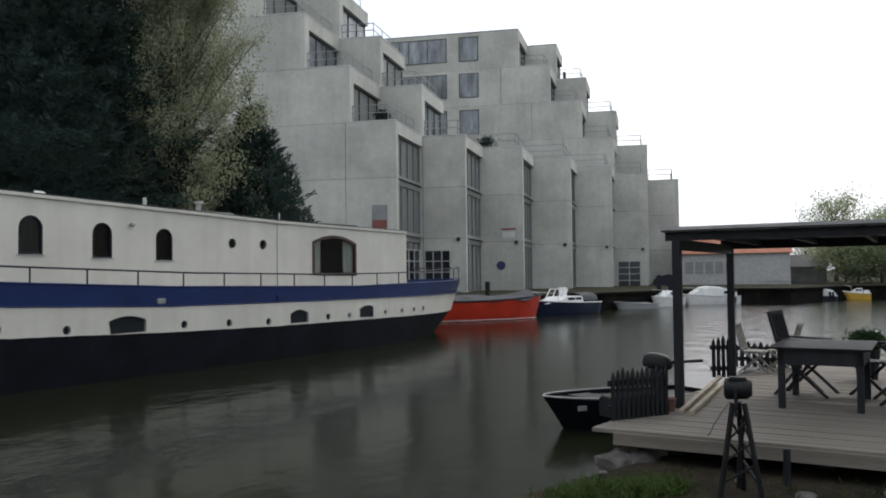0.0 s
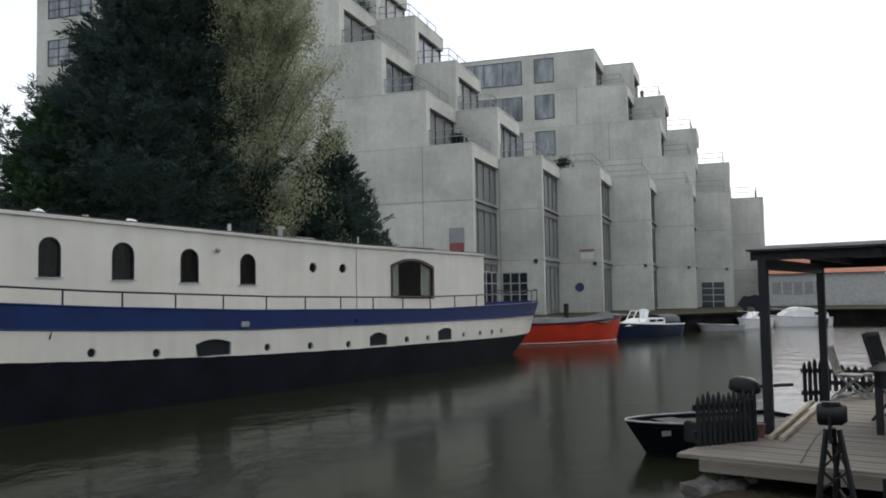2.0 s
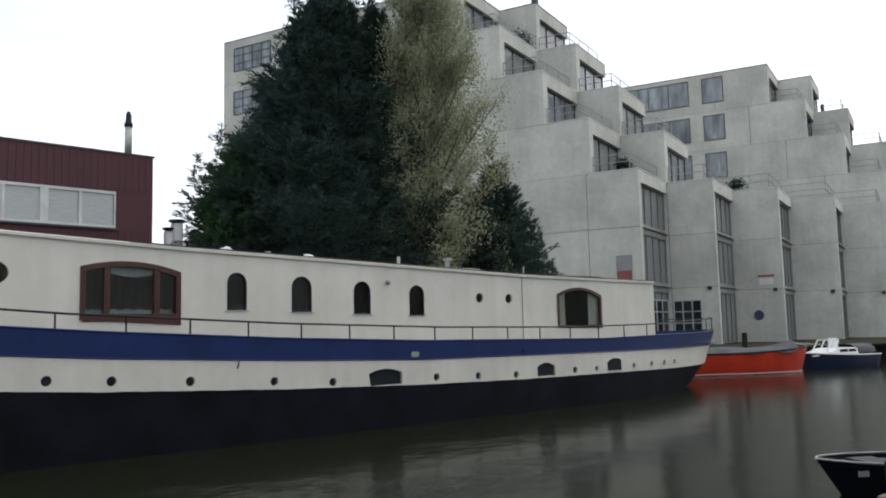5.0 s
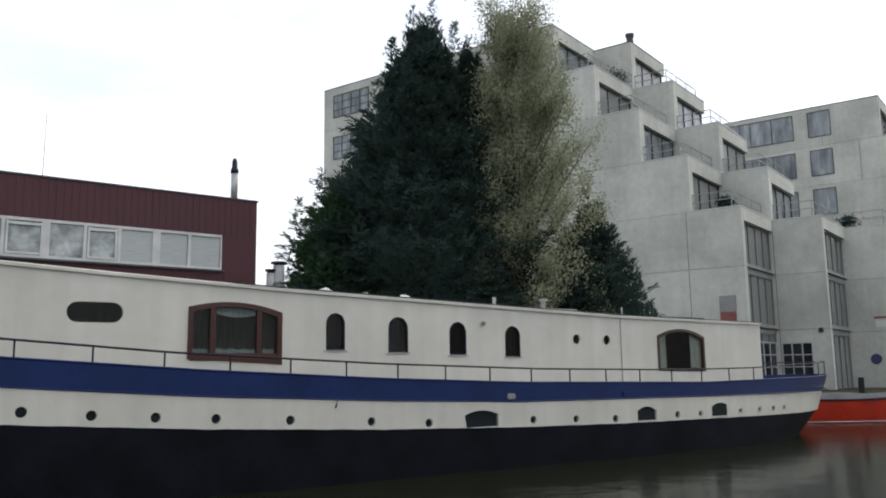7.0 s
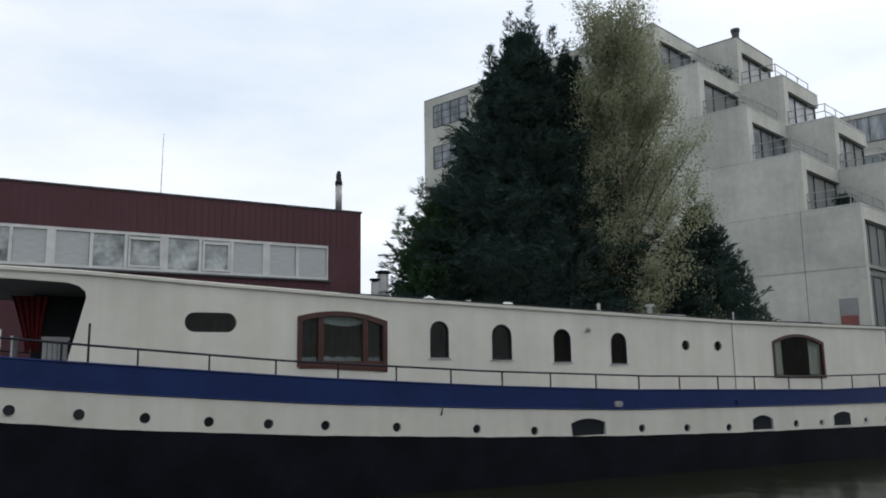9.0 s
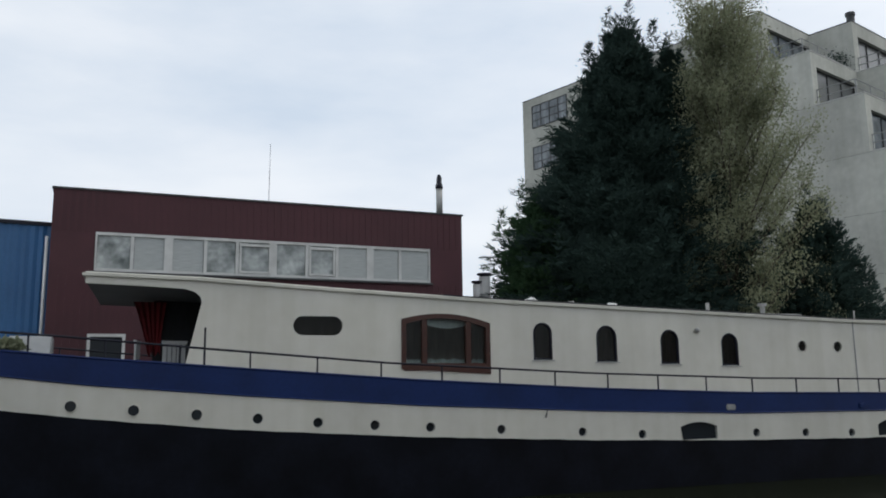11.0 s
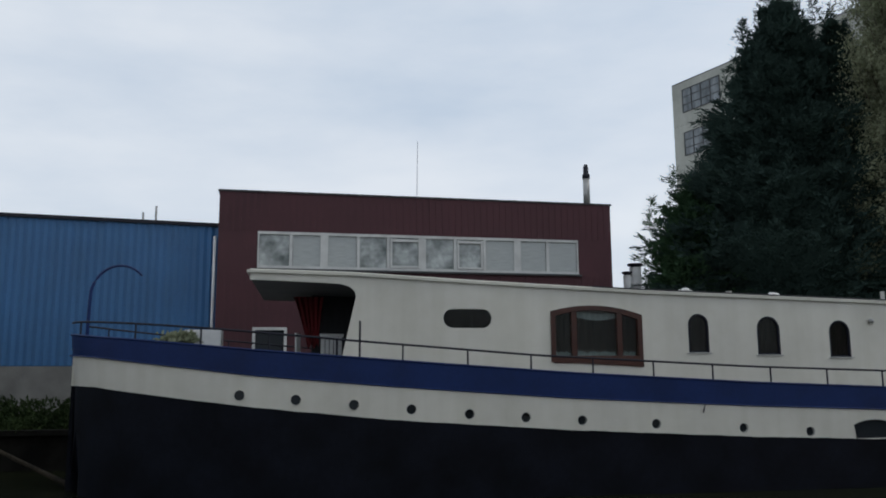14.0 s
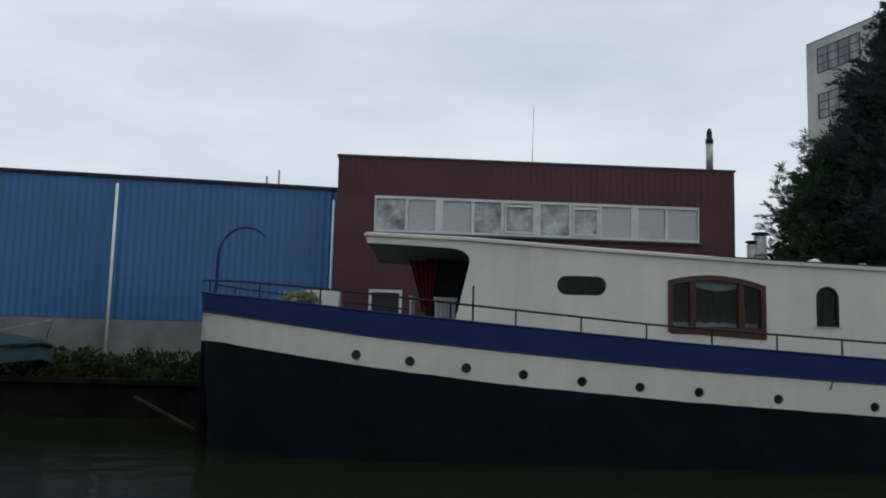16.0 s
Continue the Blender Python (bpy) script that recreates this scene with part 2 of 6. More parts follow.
M_SPANDREL = material("grey_spandrel_panel", (0.30, 0.305, 0.285), 0.5, vary=0.12, scale=1.2, fine=6)
M_REVEAL = material("shaded_reveal_grey", (0.40, 0.40, 0.37), 0.6, vary=0.15, scale=6)
M_CLAY = material("dull_clay", (0.13, 0.06, 0.045), 0.85, vary=0.2, scale=8, bump=0.2)
M_INNER = material("dim_cabin_panelling", (0.22, 0.16, 0.13), 0.6, vary=0.2, scale=3, stretch=(5, 5, 0.6))
M_SOFFIT = material("shaded_deckhead_grey", (0.085, 0.088, 0.085), 0.7, vary=0.12, scale=1.2)
M_GREYPLASTIC = material("pale_grey_plastic", (0.42, 0.42, 0.42), 0.6, vary=0.06)

M_CONIFER = leaf_material("conifer_green", (0.031, 0.051, 0.045), (0.047, 0.075, 0.063), 0.85, 0.15)
M_CONIFER_G = leaf_material("conifer_green_tip", (0.022, 0.048, 0.026), (0.070, 0.125, 0.060), 0.75, 0.2)
M_LEAF = leaf_material("spring_leaf", (0.14, 0.16, 0.095), (0.37, 0.39, 0.265), 0.6, 0.5, 0.9)
# far leaves are paled: distance haze put into their colour
M_LEAF_FAR = leaf_material("hazed_far_leaf", (0.20, 0.24, 0.13), (0.36, 0.40, 0.25), 0.6, 0.6)
M_WEED = leaf_material("bank_weed", (0.010, 0.018, 0.007), (0.036, 0.055, 0.020), 0.7, 0.2)
M_GRASS = leaf_material("grass_blade", (0.022, 0.042, 0.011), (0.07, 0.11, 0.03), 0.6, 0.3)


def water_material():
    """Murky canal water: calm with small ripples, ruffled by wind in the open part by the far bank."""
    m = bpy.data.materials.new("murky_canal_water")
    m.use_nodes = True
    nt = m.node_tree
    b = nt.nodes["Principled BSDF"]
    b.inputs["Base Color"].default_value = (0.010, 0.012, 0.006, 1)
    b.inputs["IOR"].default_value = 1.33
    co = nt.nodes.new("ShaderNodeTexCoord")
    mp = nt.nodes.new("ShaderNodeMapping")
    mp.inputs["Rotation"].default_value = (0, 0, radians(-20))
    mp.inputs["Scale"].default_value = (1.0, 0.7, 1)
    nt.links.new(co.outputs["Object"], mp.inputs["Vector"])

    def noise_node(scale, detail):
        n = nt.nodes.new("ShaderNodeTexNoise")
        n.inputs["Scale"].default_value = scale
        n.inputs["Detail"].default_value = detail
        nt.links.new(mp.outputs["Vector"], n.inputs["Vector"])
        return n

    def ranged(src, f0, f1, t0, t1):
        r = nt.nodes.new("ShaderNodeMapRange")
        for key, val in (("From Min", f0), ("From Max", f1), ("To Min", t0), ("To Max", t1)):
            r.inputs[key].default_value = val
        nt.links.new(src, r.inputs["Value"])
        return r.outputs["Result"]

    def math_node(op, x, y, z=None):
        n = nt.nodes.new("ShaderNodeMath")
        n.operation = op
        for k, v in enumerate((x, y, z)):
            if v is None:
                continue
            if isinstance(v, float):
                n.inputs[k].default_value = v
            else:
                nt.links.new(v, n.inputs[k])
        return n.outputs["Value"]

    swell, ripple, patch = noise_node(1.3, 3), noise_node(13.0, 2), noise_node(0.45, 3)
    height = math_node("MULTIPLY_ADD", ripple.outputs["Fac"], 0.14, swell.outputs["Fac"])
    wavelet = noise_node(4.2, 3)
    height = math_node("MULTIPLY_ADD", wavelet.outputs["Fac"], 0.28, height)
    sep = nt.nodes.new("ShaderNodeSeparateXYZ")
    nt.links.new(co.outputs["Object"], sep.inputs[0])
    open_water = math_node("MULTIPLY", ranged(sep.outputs["X"], -0.5, 3.0, 0.0, 1.0), ranged(sep.outputs["Y"], -289.0, -283.0, 0.0, 1.0))
    breeze = math_node("MULTIPLY", ranged(sep.outputs["X"], -7.0, -4.0, 1.0, 0.0), ranged(patch.outputs["Fac"], 0.42, 0.60, 0.05, 0.42))
    wind = math_node("ADD", math_node("ADD", math_node("MULTIPLY", open_water, 0.9), breeze), 0.13)
    bp = nt.nodes.new("ShaderNodeBump")
    bp.inputs["Distance"].default_value = 0.07
    nt.links.new(wind, bp.inputs["Strength"])
    nt.links.new(height, bp.inputs["Height"])
    nt.links.new(bp.outputs["Normal"], b.inputs["Normal"])
    nt.links.new(ranged(open_water, 0.0, 1.0, 0.14, 0.10), b.inputs["Roughness"])
    nt.links.new(ranged(open_water, 0.0, 1.0, 0.14, 0.55), b.inputs["Specular IOR Level"])
    return m


M_WATER = water_material()


# ---- mesh helpers ----
def box(bm, x0, x1, y0, y1, z0, z1, bevel=0.0):
    x0, x1 = min(x0, x1), max(x0, x1)
    y0, y1 = min(y0, y1), max(y0, y1)
    z0, z1 = min(z0, z1), max(z0, z1)
    m = Matrix.LocRotScale(((x0 + x1) / 2, (y0 + y1) / 2, (z0 + z1) / 2), None, (x1 - x0, y1 - y0, z1 - z0))
    r = bmesh.ops.create_cube(bm, size=1, matrix=m)
    if bevel:
        edges = list({e for v in r["verts"] for e in v.link_edges})
        bmesh.ops.bevel(bm, geom=edges, offset=bevel, segments=2, affect="EDGES", clamp_overlap=True)
    return bm


def bar(bm, a, b, w, h=None, up=(0, 0, 1)):
    """A square bar from a to b."""
    a, b = Vector(a), Vector(b)
    d = b - a
    x = d.normalized()
    u = Vector(up)
    y = u.cross(x)
    if y.length < 1e-4:
        y = Vector((1, 0, 0)).cross(x)
        if y.length < 1e-4:
            y = Vector((0, 1, 0))
    y.normalize()
    z = x.cross(y)
    h = h or w
    m = Matrix(((x.x * d.length, y.x * w, z.x * h, (a.x + b.x) / 2), (x.y * d.length, y.y * w, z.y * h, (a.y + b.y) / 2),
                (x.z * d.length, y.z * w, z.z * h, (a.z + b.z) / 2), (0, 0, 0, 1)))
    bmesh.ops.create_cube(bm, size=1, matrix=m)
    return bm


def tube(bm, pts, r, n=8, caps=True):
    """A round tube along points; r one radius or one for each point."""
    pts = [Vector(p) for p in pts]
    rs = r if isinstance(r, (list, tuple)) else [r] * len(pts)
    rings = []
    for i, p in enumerate(pts):
        t = (pts[min(i + 1, len(pts) - 1)] - pts[max(i - 1, 0)]).normalized()
        u = Vector((0, 0, 1)) if abs(t.z) < 0.9 else Vector((1, 0, 0))
        a = t.cross(u).normalized()
        b = t.cross(a)
        rings.append([bm.verts.new(p + (a * math.cos(k * math.tau / n) + b * math.sin(k * math.tau / n)) * rs[i]) for k in range(n)])
    for q, w in zip(rings, rings[1:]):
        for k in range(n):
            bm.faces.new((q[k], q[(k + 1) % n], w[(k + 1) % n], w[k]))
    if caps:
        bm.faces.new(rings[0][::-1])
        bm.faces.new(rings[-1])
    return bm


def prism(bm, outline, place, depth):
    """An outline in (u, v) turned by place(u, v, w) to a solid from w = 0 to w = depth."""
    lo = [bm.verts.new(place(u, v, 0)) for u, v in outline]
    hi = [bm.verts.new(place(u, v, depth)) for u, v in outline]
    n = len(outline)
    bm.faces.new(lo[::-1])
    bm.faces.new(hi)
    for k in range(n):
        bm.faces.new((lo[k], lo[(k + 1) % n], hi[(k + 1) % n], hi[k]))
    return bm


def finish(bm, name, mat, smooth=False):
    bmesh.ops.recalc_face_normals(bm, faces=bm.faces)
    me = bpy.data.meshes.new(name)
    bm.to_mesh(me)
    bm.free()
    me.materials.append(mat)
    if smooth:
        for p in me.polygons:
            p.use_smooth = True
    return me


def part(name, bm, mat, parent, label="", smooth=False):
    """Links a bmesh as one mesh object under a thing or a part."""
    ob = new(name, finish(bm, name, mat, smooth))
    ob.parent = parent
    if label:
        ob["label"] = label
    return ob


def thing(name, label, category, m=None, group="", kind=""):
    ob = new(name)
    ob.empty_display_size = 0.3
    if m is not None:
        ob.matrix_world = m
    return tagged(ob, label, category, group, kind)


def solid(name, bm, mat, label, category, m=None, group="", kind="", smooth=False):
    ob = new(name, finish(bm, name, mat, smooth))
    if m is not None:
        ob.matrix_world = m
    return tagged(ob, label, category, group, kind)


def B():
    return bmesh.new()


def lerp(table, s):
    for (a, va), (b, vb) in zip(table, table[1:]):
        if s <= b:
            k = max(0.0, (s - a) / (b - a))
            return va + (vb - va) * k
    return table[-1][1]


# ---- water and ground ----
bm = B()
bmesh.ops.create_grid(bm, x_segments=2, y_segments=2, size=900)
solid("water", bm, M_WATER, "dark murky canal water with faint ripples", "water", pose(0, 300, 0), kind="structure")


def land(name, outline, top, label, mats):
    """Land with a flat top and a wall that drops below the water."""
    bm = B()
    hi = [bm.verts.new((x, y, top)) for x, y in outline]
    lo = [bm.verts.new((x, y, -1.2)) for x, y in outline]
    bm.faces.new(hi)
    n = len(outline)
    for k in range(n):
        f = bm.faces.new((hi[k], hi[(k + 1) % n], lo[(k + 1) % n], lo[k]))
        f.material_index = 1
    ob = solid(name, bm, mats[0], label, "ground", kind="structure")
    ob.data.materials.append(mats[1])
    return ob


BOAT = pose(0, 0, 0, 0, 0, 71.4)


def from_boat(s, w, z=0.0):
    return BOAT @ Vector((s, w, z))


q0, q1 = from_boat(-70, 20.6), from_boat(27, 20.6)
land("ground", [(q0.x, q0.y), (q1.x, q1.y), (-1.6, 46.8), (3.4, 54.6), (8.2, 54.0), (12.6, 61.5), (60, 75), (1500, 140), (1500, 2500), (-2500, 2500), (-2500, -500)],
     0.85, "grassy canal bank behind a low dark quay wall", (M_GROUND, M_QUAY))
land("ground_near", [(-1.15, 6.4), (-0.45, 7.5), (0.3, 8.6), (2.2, 9.2), (9, 9.4), (40, 14), (90, -60), (-90, -60), (-60, -30), (-3.2, -1.5), (-1.7, 2.5)],
     0.22, "muddy near canal bank with grass", (M_MUD, M_QUAY))
# coping stones of the quay
bm = B()
for a, b in (((q1.x, q1.y), (-1.6, 46.8)), ((-1.6, 46.8), (3.4, 54.6)), ((3.4, 54.6), (8.2, 54.0)), ((8.2, 54.0), (12.6, 61.5)), ((12.6, 61.5), (60, 75)), ((q0.x, q0.y), (q1.x, q1.y))):
    bar(bm, (*a, 0.86), (*b, 0.86), 0.35, 0.12)
solid("quay_coping", bm, M_QUAY, "dark timber and stone quay edge", "quay edge", kind="structure")


# ---- stepped concrete building ----
X1, CA, CB, Y1 = -13.84, 2.72, 5.524, 44.0
LEFT = -44.85
LEVELS = [0.8, 4.3, 7.5, 10.72, 14.0, 17.3, 20.6, 23.95]
ROW_TOP = [7, 7, 3, 3, 3, 7, 7]
SHEAR = Matrix(((1, 0, 0, 0), (0.03, 1, 0, 0.03 * 13.84), (0, 0, 1, 0), (0, 0, 0, 1)))


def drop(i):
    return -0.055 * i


building = thing("apartment_building", "stepped grey concrete building with terraces and dark windows", "building")


def shear(ob):
    ob.data.transform(SHEAR)
    return ob


def window_on_side(x, y0, y1, z0, z1, slats, mat, bars=M_FRAME, thin=0.03):
    """A window in a face that looks to +x, with its frame and bars."""
    bm = B()
    box(bm, x - 0.06, x - 0.03, y0, y1, z0, z1)
    win = shear(part("window", bm, mat, building, "dark recessed window with slim bars"))
    bm = B()
    t = 0.07
    for a, b in ((y0, y0 + t), (y1 - t, y1)):
        box(bm, x - 0.05, x + 0.04, a, b, z0, z1)
    for a, b in ((z0, z0 + t), (z1 - t, z1)):
        box(bm, x - 0.05, x + 0.04, y0 + t, y1 - t, a, b)
    n = slats
    for k in range(1, n):
        yy = y0 + (y1 - y0) * k / n
        box(bm, x - 0.04, x + 0.03, yy - thin, yy + thin, z0 + t, z1 - t)
    shear(part("window_frame", bm, bars, win))
    return win


def window_on_front(y, x0, x1, z0, z1, nx, nz, mat, frame_mat, label):
    bm = B()
    box(bm, x0, x1, y - 0.012, y + 0.05, z0, z1)
    win = shear(part("window", bm, mat, building, label))
    bm = B()
    t = 0.06
    d0, d1 = y - 0.05, y + 0.04
    for a, b in ((x0, x0 + t), (x1 - t, x1)):
        box(bm, a, b, d0, d1, z0, z1)
    for a, b in ((z0, z0 + t), (z1 - t, z1)):
        box(bm, x0 + t, x1 - t, d0, d1, a, b)
    for k in range(1, nx):
        xx = x0 + (x1 - x0) * k / nx
        box(bm, xx - 0.035, xx + 0.035, d0 + 0.005, d1, z0 + t, z1 - t)
    for k in range(1, nz):
        zz = z0 + (z1 - z0) * k / nz
        box(bm, x0 + t, x1 - t, d0 + 0.01, d1, zz - 0.03, zz + 0.03)
    shear(part("window_frame", bm, frame_mat, win))
    return win


def terrace_rail(xa, xb, y0, y1, z, long_side=True):
    """Rail along the front and the open side of a terrace."""
    bm = B()
    r = 0.028
    for h in (0.5, 0.95):
        tube(bm, [(xa, y0, z + h), (xb, y0, z + h)], r, 6)
        if long_side:
            tube(bm, [(xb, y0, z + h), (xb, y1, z + h)], r, 6)
    for x in (xa + 0.05, xb):
        tube(bm, [(x, y0, z - 0.02), (x, y0, z + 0.96)], r, 6)
    if long_side:
        for k in range(1, 4):
            yy = y0 + (y1 - y0) * k / 3
            tube(bm, [(xb, yy, z - 0.02), (xb, yy, z + 0.96)], r, 6)
    shear(part("railing", bm, M_RAIL, building, "thin grey steel terrace railing"))


for i in range(7):
    ya, yb = Y1 + i * CB, Y1 + (i + 1) * CB
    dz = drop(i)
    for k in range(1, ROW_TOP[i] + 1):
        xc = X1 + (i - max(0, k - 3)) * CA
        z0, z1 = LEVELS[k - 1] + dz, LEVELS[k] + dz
        if k == 1:
            z0 = 0.5
        deep = 0.32
        win_a, win_b = ya + (0.42 if k <= 3 else 0.62), yb
        if k <= 3:
            wz0, wz1 = z0 + 0.22, z1 - 0.30
            if k == 3:
                wz1 = z1 - 0.72
            if k == 1:
                wz0 = z0 + 0.35
        else:
            wz0, wz1 = z0 + 0.05, z1 - 0.85
        bm = B()
        joint = 0.018
        box(bm, LEFT, xc - deep, ya, yb + 0.0, z0, z1 - joint)
        # the pillar, lintel and sill round the recessed side window
        store = shear(part("storey", bm, M_CONC, building, "weathered grey concrete storey" if k == 1 else ""))
        bm = B()
        box(bm, xc - deep, xc, ya, win_a, z0, z1 - joint)
        shear(part("pillar", bm, M_CONC, store))
        bm = B()
        box(bm, xc - deep, xc if k >= 3 else xc - 0.2, win_a, win_b, wz1, z1 - joint)
        shear(part("lintel", bm, M_CONC if k >= 3 else M_SPANDREL, store))
        if wz0 - z0 > 0.1:
            bm = B()
            box(bm, xc - deep, xc - (0.2 if k <= 3 else 0.0), win_a, win_b, z0, wz0)
            shear(part("window_sill", bm, M_CONC if k > 3 else M_SPANDREL, store))
        # the recessed joint
        bm = B()
        box(bm, LEFT + 0.03, xc - 0.03, ya + 0.03, yb, z1 - joint, z1)
        shear(part("joint", bm, M_SLAT, building))
        window_on_side(xc - deep + 0.07, win_a, win_b, wz0, wz1, 4 if k <= 3 else 3, M_BAY if k <= 3 else (M_GLASS_SKY if (i + k) % 2 else M_BAY), M_BAYBAR if k <= 3 else M_FRAME, 0.02)
        # upright panel joints of the broad face
        bm = B()
        if i in (0, 1) and k <= 3 or i == 5:
            w = xc - CA * (1.0 if i != 5 else 1.6)
            if i == 0:
                w = xc - 3.0
            box(bm, w - 0.02, w + 0.02, ya - 0.006, ya + 0.02, z0, z1 - joint)
            shear(part("panel_joint", bm, M_PLINTH, building))
            # facing panels on both sides of the joint, each with its own tone
            if i == 0:
                for x0, x1 in ((w + 0.02, xc), (w - 7.0, w - 0.02)):
                    bm = B()
                    box(bm, x0, x1, ya - 0.014, ya, z0 + 0.012, z1 - joint - 0.012)
                    shear(part("panel", bm, M_CONC, building))
        else:
            bm.free()
    # a thin metal coping on the top and rails on the terraces
    top = ROW_TOP[i]
    for k in range(3, top + 1):
        xc = X1 + (i - (k - 3)) * CA
        xin = X1 + (i - (k - 2)) * CA if k < top else LEFT
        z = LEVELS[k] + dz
        bm = B()
        box(bm, xin, xc + 0.02, ya - 0.02, ya + 0.3, z, z + 0.05)
        box(bm, xc - 0.3, xc + 0.02, ya + 0.3, yb, z, z + 0.05)
        shear(part("coping", bm, M_CONC_L if k < 7 else M_FRAME, building))
        if k < 7:
            start = xin if k < top else xc - 7.0
            terrace_rail(start, xc - 0.55, ya + 0.35, yb, z + 0.05, True)

# windows in the broad face of the far wing
yw = Y1 + 5 * CB
for k in (4, 5, 6):
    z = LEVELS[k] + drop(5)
    window_on_front(yw, X1 - 0.98 * CA, X1 - 0.33 * CA, z + 0.78, z + 2.98, 1, 1, M_GLASS_SKY, M_FRAME, "large square dark framed window")
    window_on_front(yw, X1 - 4.0 * CA, X1 - 1.40 * CA, z + 0.78, z + 2.98, 4, 1, M_GLASS_SKY, M_FRAME, "wide dark framed window of several panes")
# windows by the left end of the near wing
for k in (4, 5, 6):
    window_on_front(Y1, LEFT + 1.0, LEFT + 4.6, LEVELS[k] + 0.95, LEVELS[k] + 2.75, 4, 3, M_GLASS_SKY, M_FRAME, "dark framed window with bars")
# ground floor windows at the quay
window_on_front(Y1 + CB, X1 + 0.06, X1 + 1.72, 1.45, 3.5, 3, 3, M_GLASS, M_GREYPLASTIC, "ground floor window with a pale frame and bars")
window_on_front(Y1 + 5 * CB, X1 + 4.05 * CA, X1 + 4.75 * CA, 0.75, 2.95, 2, 4, M_GLASS_DIM, M_GREYPLASTIC, "ground floor window with a pale frame and bars")

# barred window beside it, in the side of the near wing
xs = X1 - 0.22
bm = B()
box(bm, xs, xs + 0.03, Y1 + 0.5, Y1 + CB - 0.3, 1.45, 3.5)
win = shear(part("window", bm, M_GLASS, building, "ground floor window with a pale frame and bars"))
bm = B()
for k in range(5):
    yy = Y1 + 0.5 + (CB - 0.8) * k / 4
    box(bm, xs, xs + 0.07, yy - 0.05, yy + 0.05, 1.45, 3.5)
for k in range(4):
    zz = 1.45 + 2.05 * k / 3
    box(bm, xs + 0.004, xs + 0.066, Y1 + 0.5, Y1 + CB - 0.3, zz - 0.03, zz + 0.03)
shear(part("window_frame", bm, M_GREYPLASTIC, win))

# small wall lamps on the pillars
for i in range(1, 7):
    xc, y = X1 + i * CA, Y1 + i * CB
    bm = B()
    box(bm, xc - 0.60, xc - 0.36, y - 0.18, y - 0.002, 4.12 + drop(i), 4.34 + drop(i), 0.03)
    shear(part("wall_lamp", bm, M_DULL, building, "small grey wall lamp"))
# a round dark blue sign and white and red notices
bm = B()
yy = Y1 + 2 * CB
bmesh.ops.create_cone(bm, cap_ends=True, segments=28, radius1=0.30, radius2=0.30, depth=0.04,
                      matrix=Matrix.Translation((X1 + 2 * CA - 1.55, yy - 0.03, 2.55)) @ Matrix.Rotation(radians(90), 4, "X"))
shear(part("round_sign", bm, M_SIGNBLUE, building, "round dark blue sign"))
bm = B()
box(bm, X1 + 2 * CA - 1.5, X1 + 2 * CA - 0.5, yy - 0.03, yy - 0.004, 4.95, 5.08)
shear(part("sign_bar", bm, M_SIGNRED, building, "red lettered strip"))
bm = B()
box(bm, X1 + 2 * CA - 1.4, X1 + 2 * CA - 0.6, yy - 0.03, yy - 0.004, 4.45, 4.85)
shear(part("notice", bm, M_CONC_L, building, "small white notice"))
bm = B()
box(bm, X1 - 1.45, X1 - 0.55, Y1 - 0.04, Y1 - 0.004, 5.1, 5.95)
board = shear(part("notice_board", bm, M_SIGNGREY, building, "grey and red notice board"))
bm = B()
box(bm, X1 - 1.43, X1 - 0.57, Y1 - 0.055, Y1 - 0.041, 4.45, 5.08)
shear(part("sign_panel", bm, M_SIGNRED, board, "faded red panel"))


# ---- long white and blue houseboat ----
boat = thing("houseboat", "long white, blue and black steel houseboat moored on the canal", "houseboat", BOAT)
P0 = 14.2
HALF = 2.55
MID = P0 + HALF
S_STERN, S_BOW = -4.55, 26.75
BULWARK = [(-4.6, 2.90), (-3.9, 2.80), (-1.1, 2.53), (1.4, 2.34), (4.5, 2.12), (8, 1.93), (11.4, 1.80), (14.5, 1.75), (17.6, 1.70), (19.7, 1.73), (23, 1.76), (26.8, 1.82)]
BLUE_LOW = [(-4.6, 2.50), (-3.9, 2.45), (-1.0, 2.10), (1.4, 1.90), (4.5, 1.68), (8, 1.51), (11.4, 1.39), (14.5, 1.37), (17.6, 1.35), (19.7, 1.35), (23, 1.34), (26.8, 1.33)]
WHITE_LOW = [(-4.6, 1.94), (-3.9, 1.93), (-1.0, 1.575), (1.4, 1.335), (4.5, 1.125), (8, 0.955), (11.4, 0.845), (14.5, 0.79), (17.6, 0.775), (19.6, 0.76), (23, 0.73), (26.8, 0.72)]
ROOF = [(-1.2, 3.97), (0.7, 3.93), (3.0, 3.81), (6.1, 3.67), (12, 3.49), (15.3, 3.39), (20.95, 3.33)]


def bow_end(low):
    """The stem rakes back towards the waterline."""
    return S_BOW - 1.6 * low - 1.2 * max(0.0, low - 0.45)


def half_width(s, low=0.0):
    """Half the hull's width at s; low is 0 at the deck and 1 at the waterline."""
    if s > 17:
        end = bow_end(low)
        k = min(1.0, (s - 17) / (end - 17))
        return HALF * max(0.0, 1 - k ** 2.4) ** 0.75
    if s < 1.0:
        end = S_STERN + 0.25 * low
        k = min(1.0, (1.0 - s) / (1.0 - end))
        return HALF * max(0.0, 1 - k ** 3.2) ** 0.55
    return HALF


def stations():
    out = [S_STERN + 0.001, S_STERN + 0.03, S_STERN + 0.1, S_STERN + 0.22]
    s = -4.1
    while s < S_BOW - 0.6:
        out.append(s)
        s += 0.35
    return out + [S_BOW - 0.45, S_BOW - 0.3, S_BOW - 0.18, S_BOW - 0.08, S_BOW - 0.001]


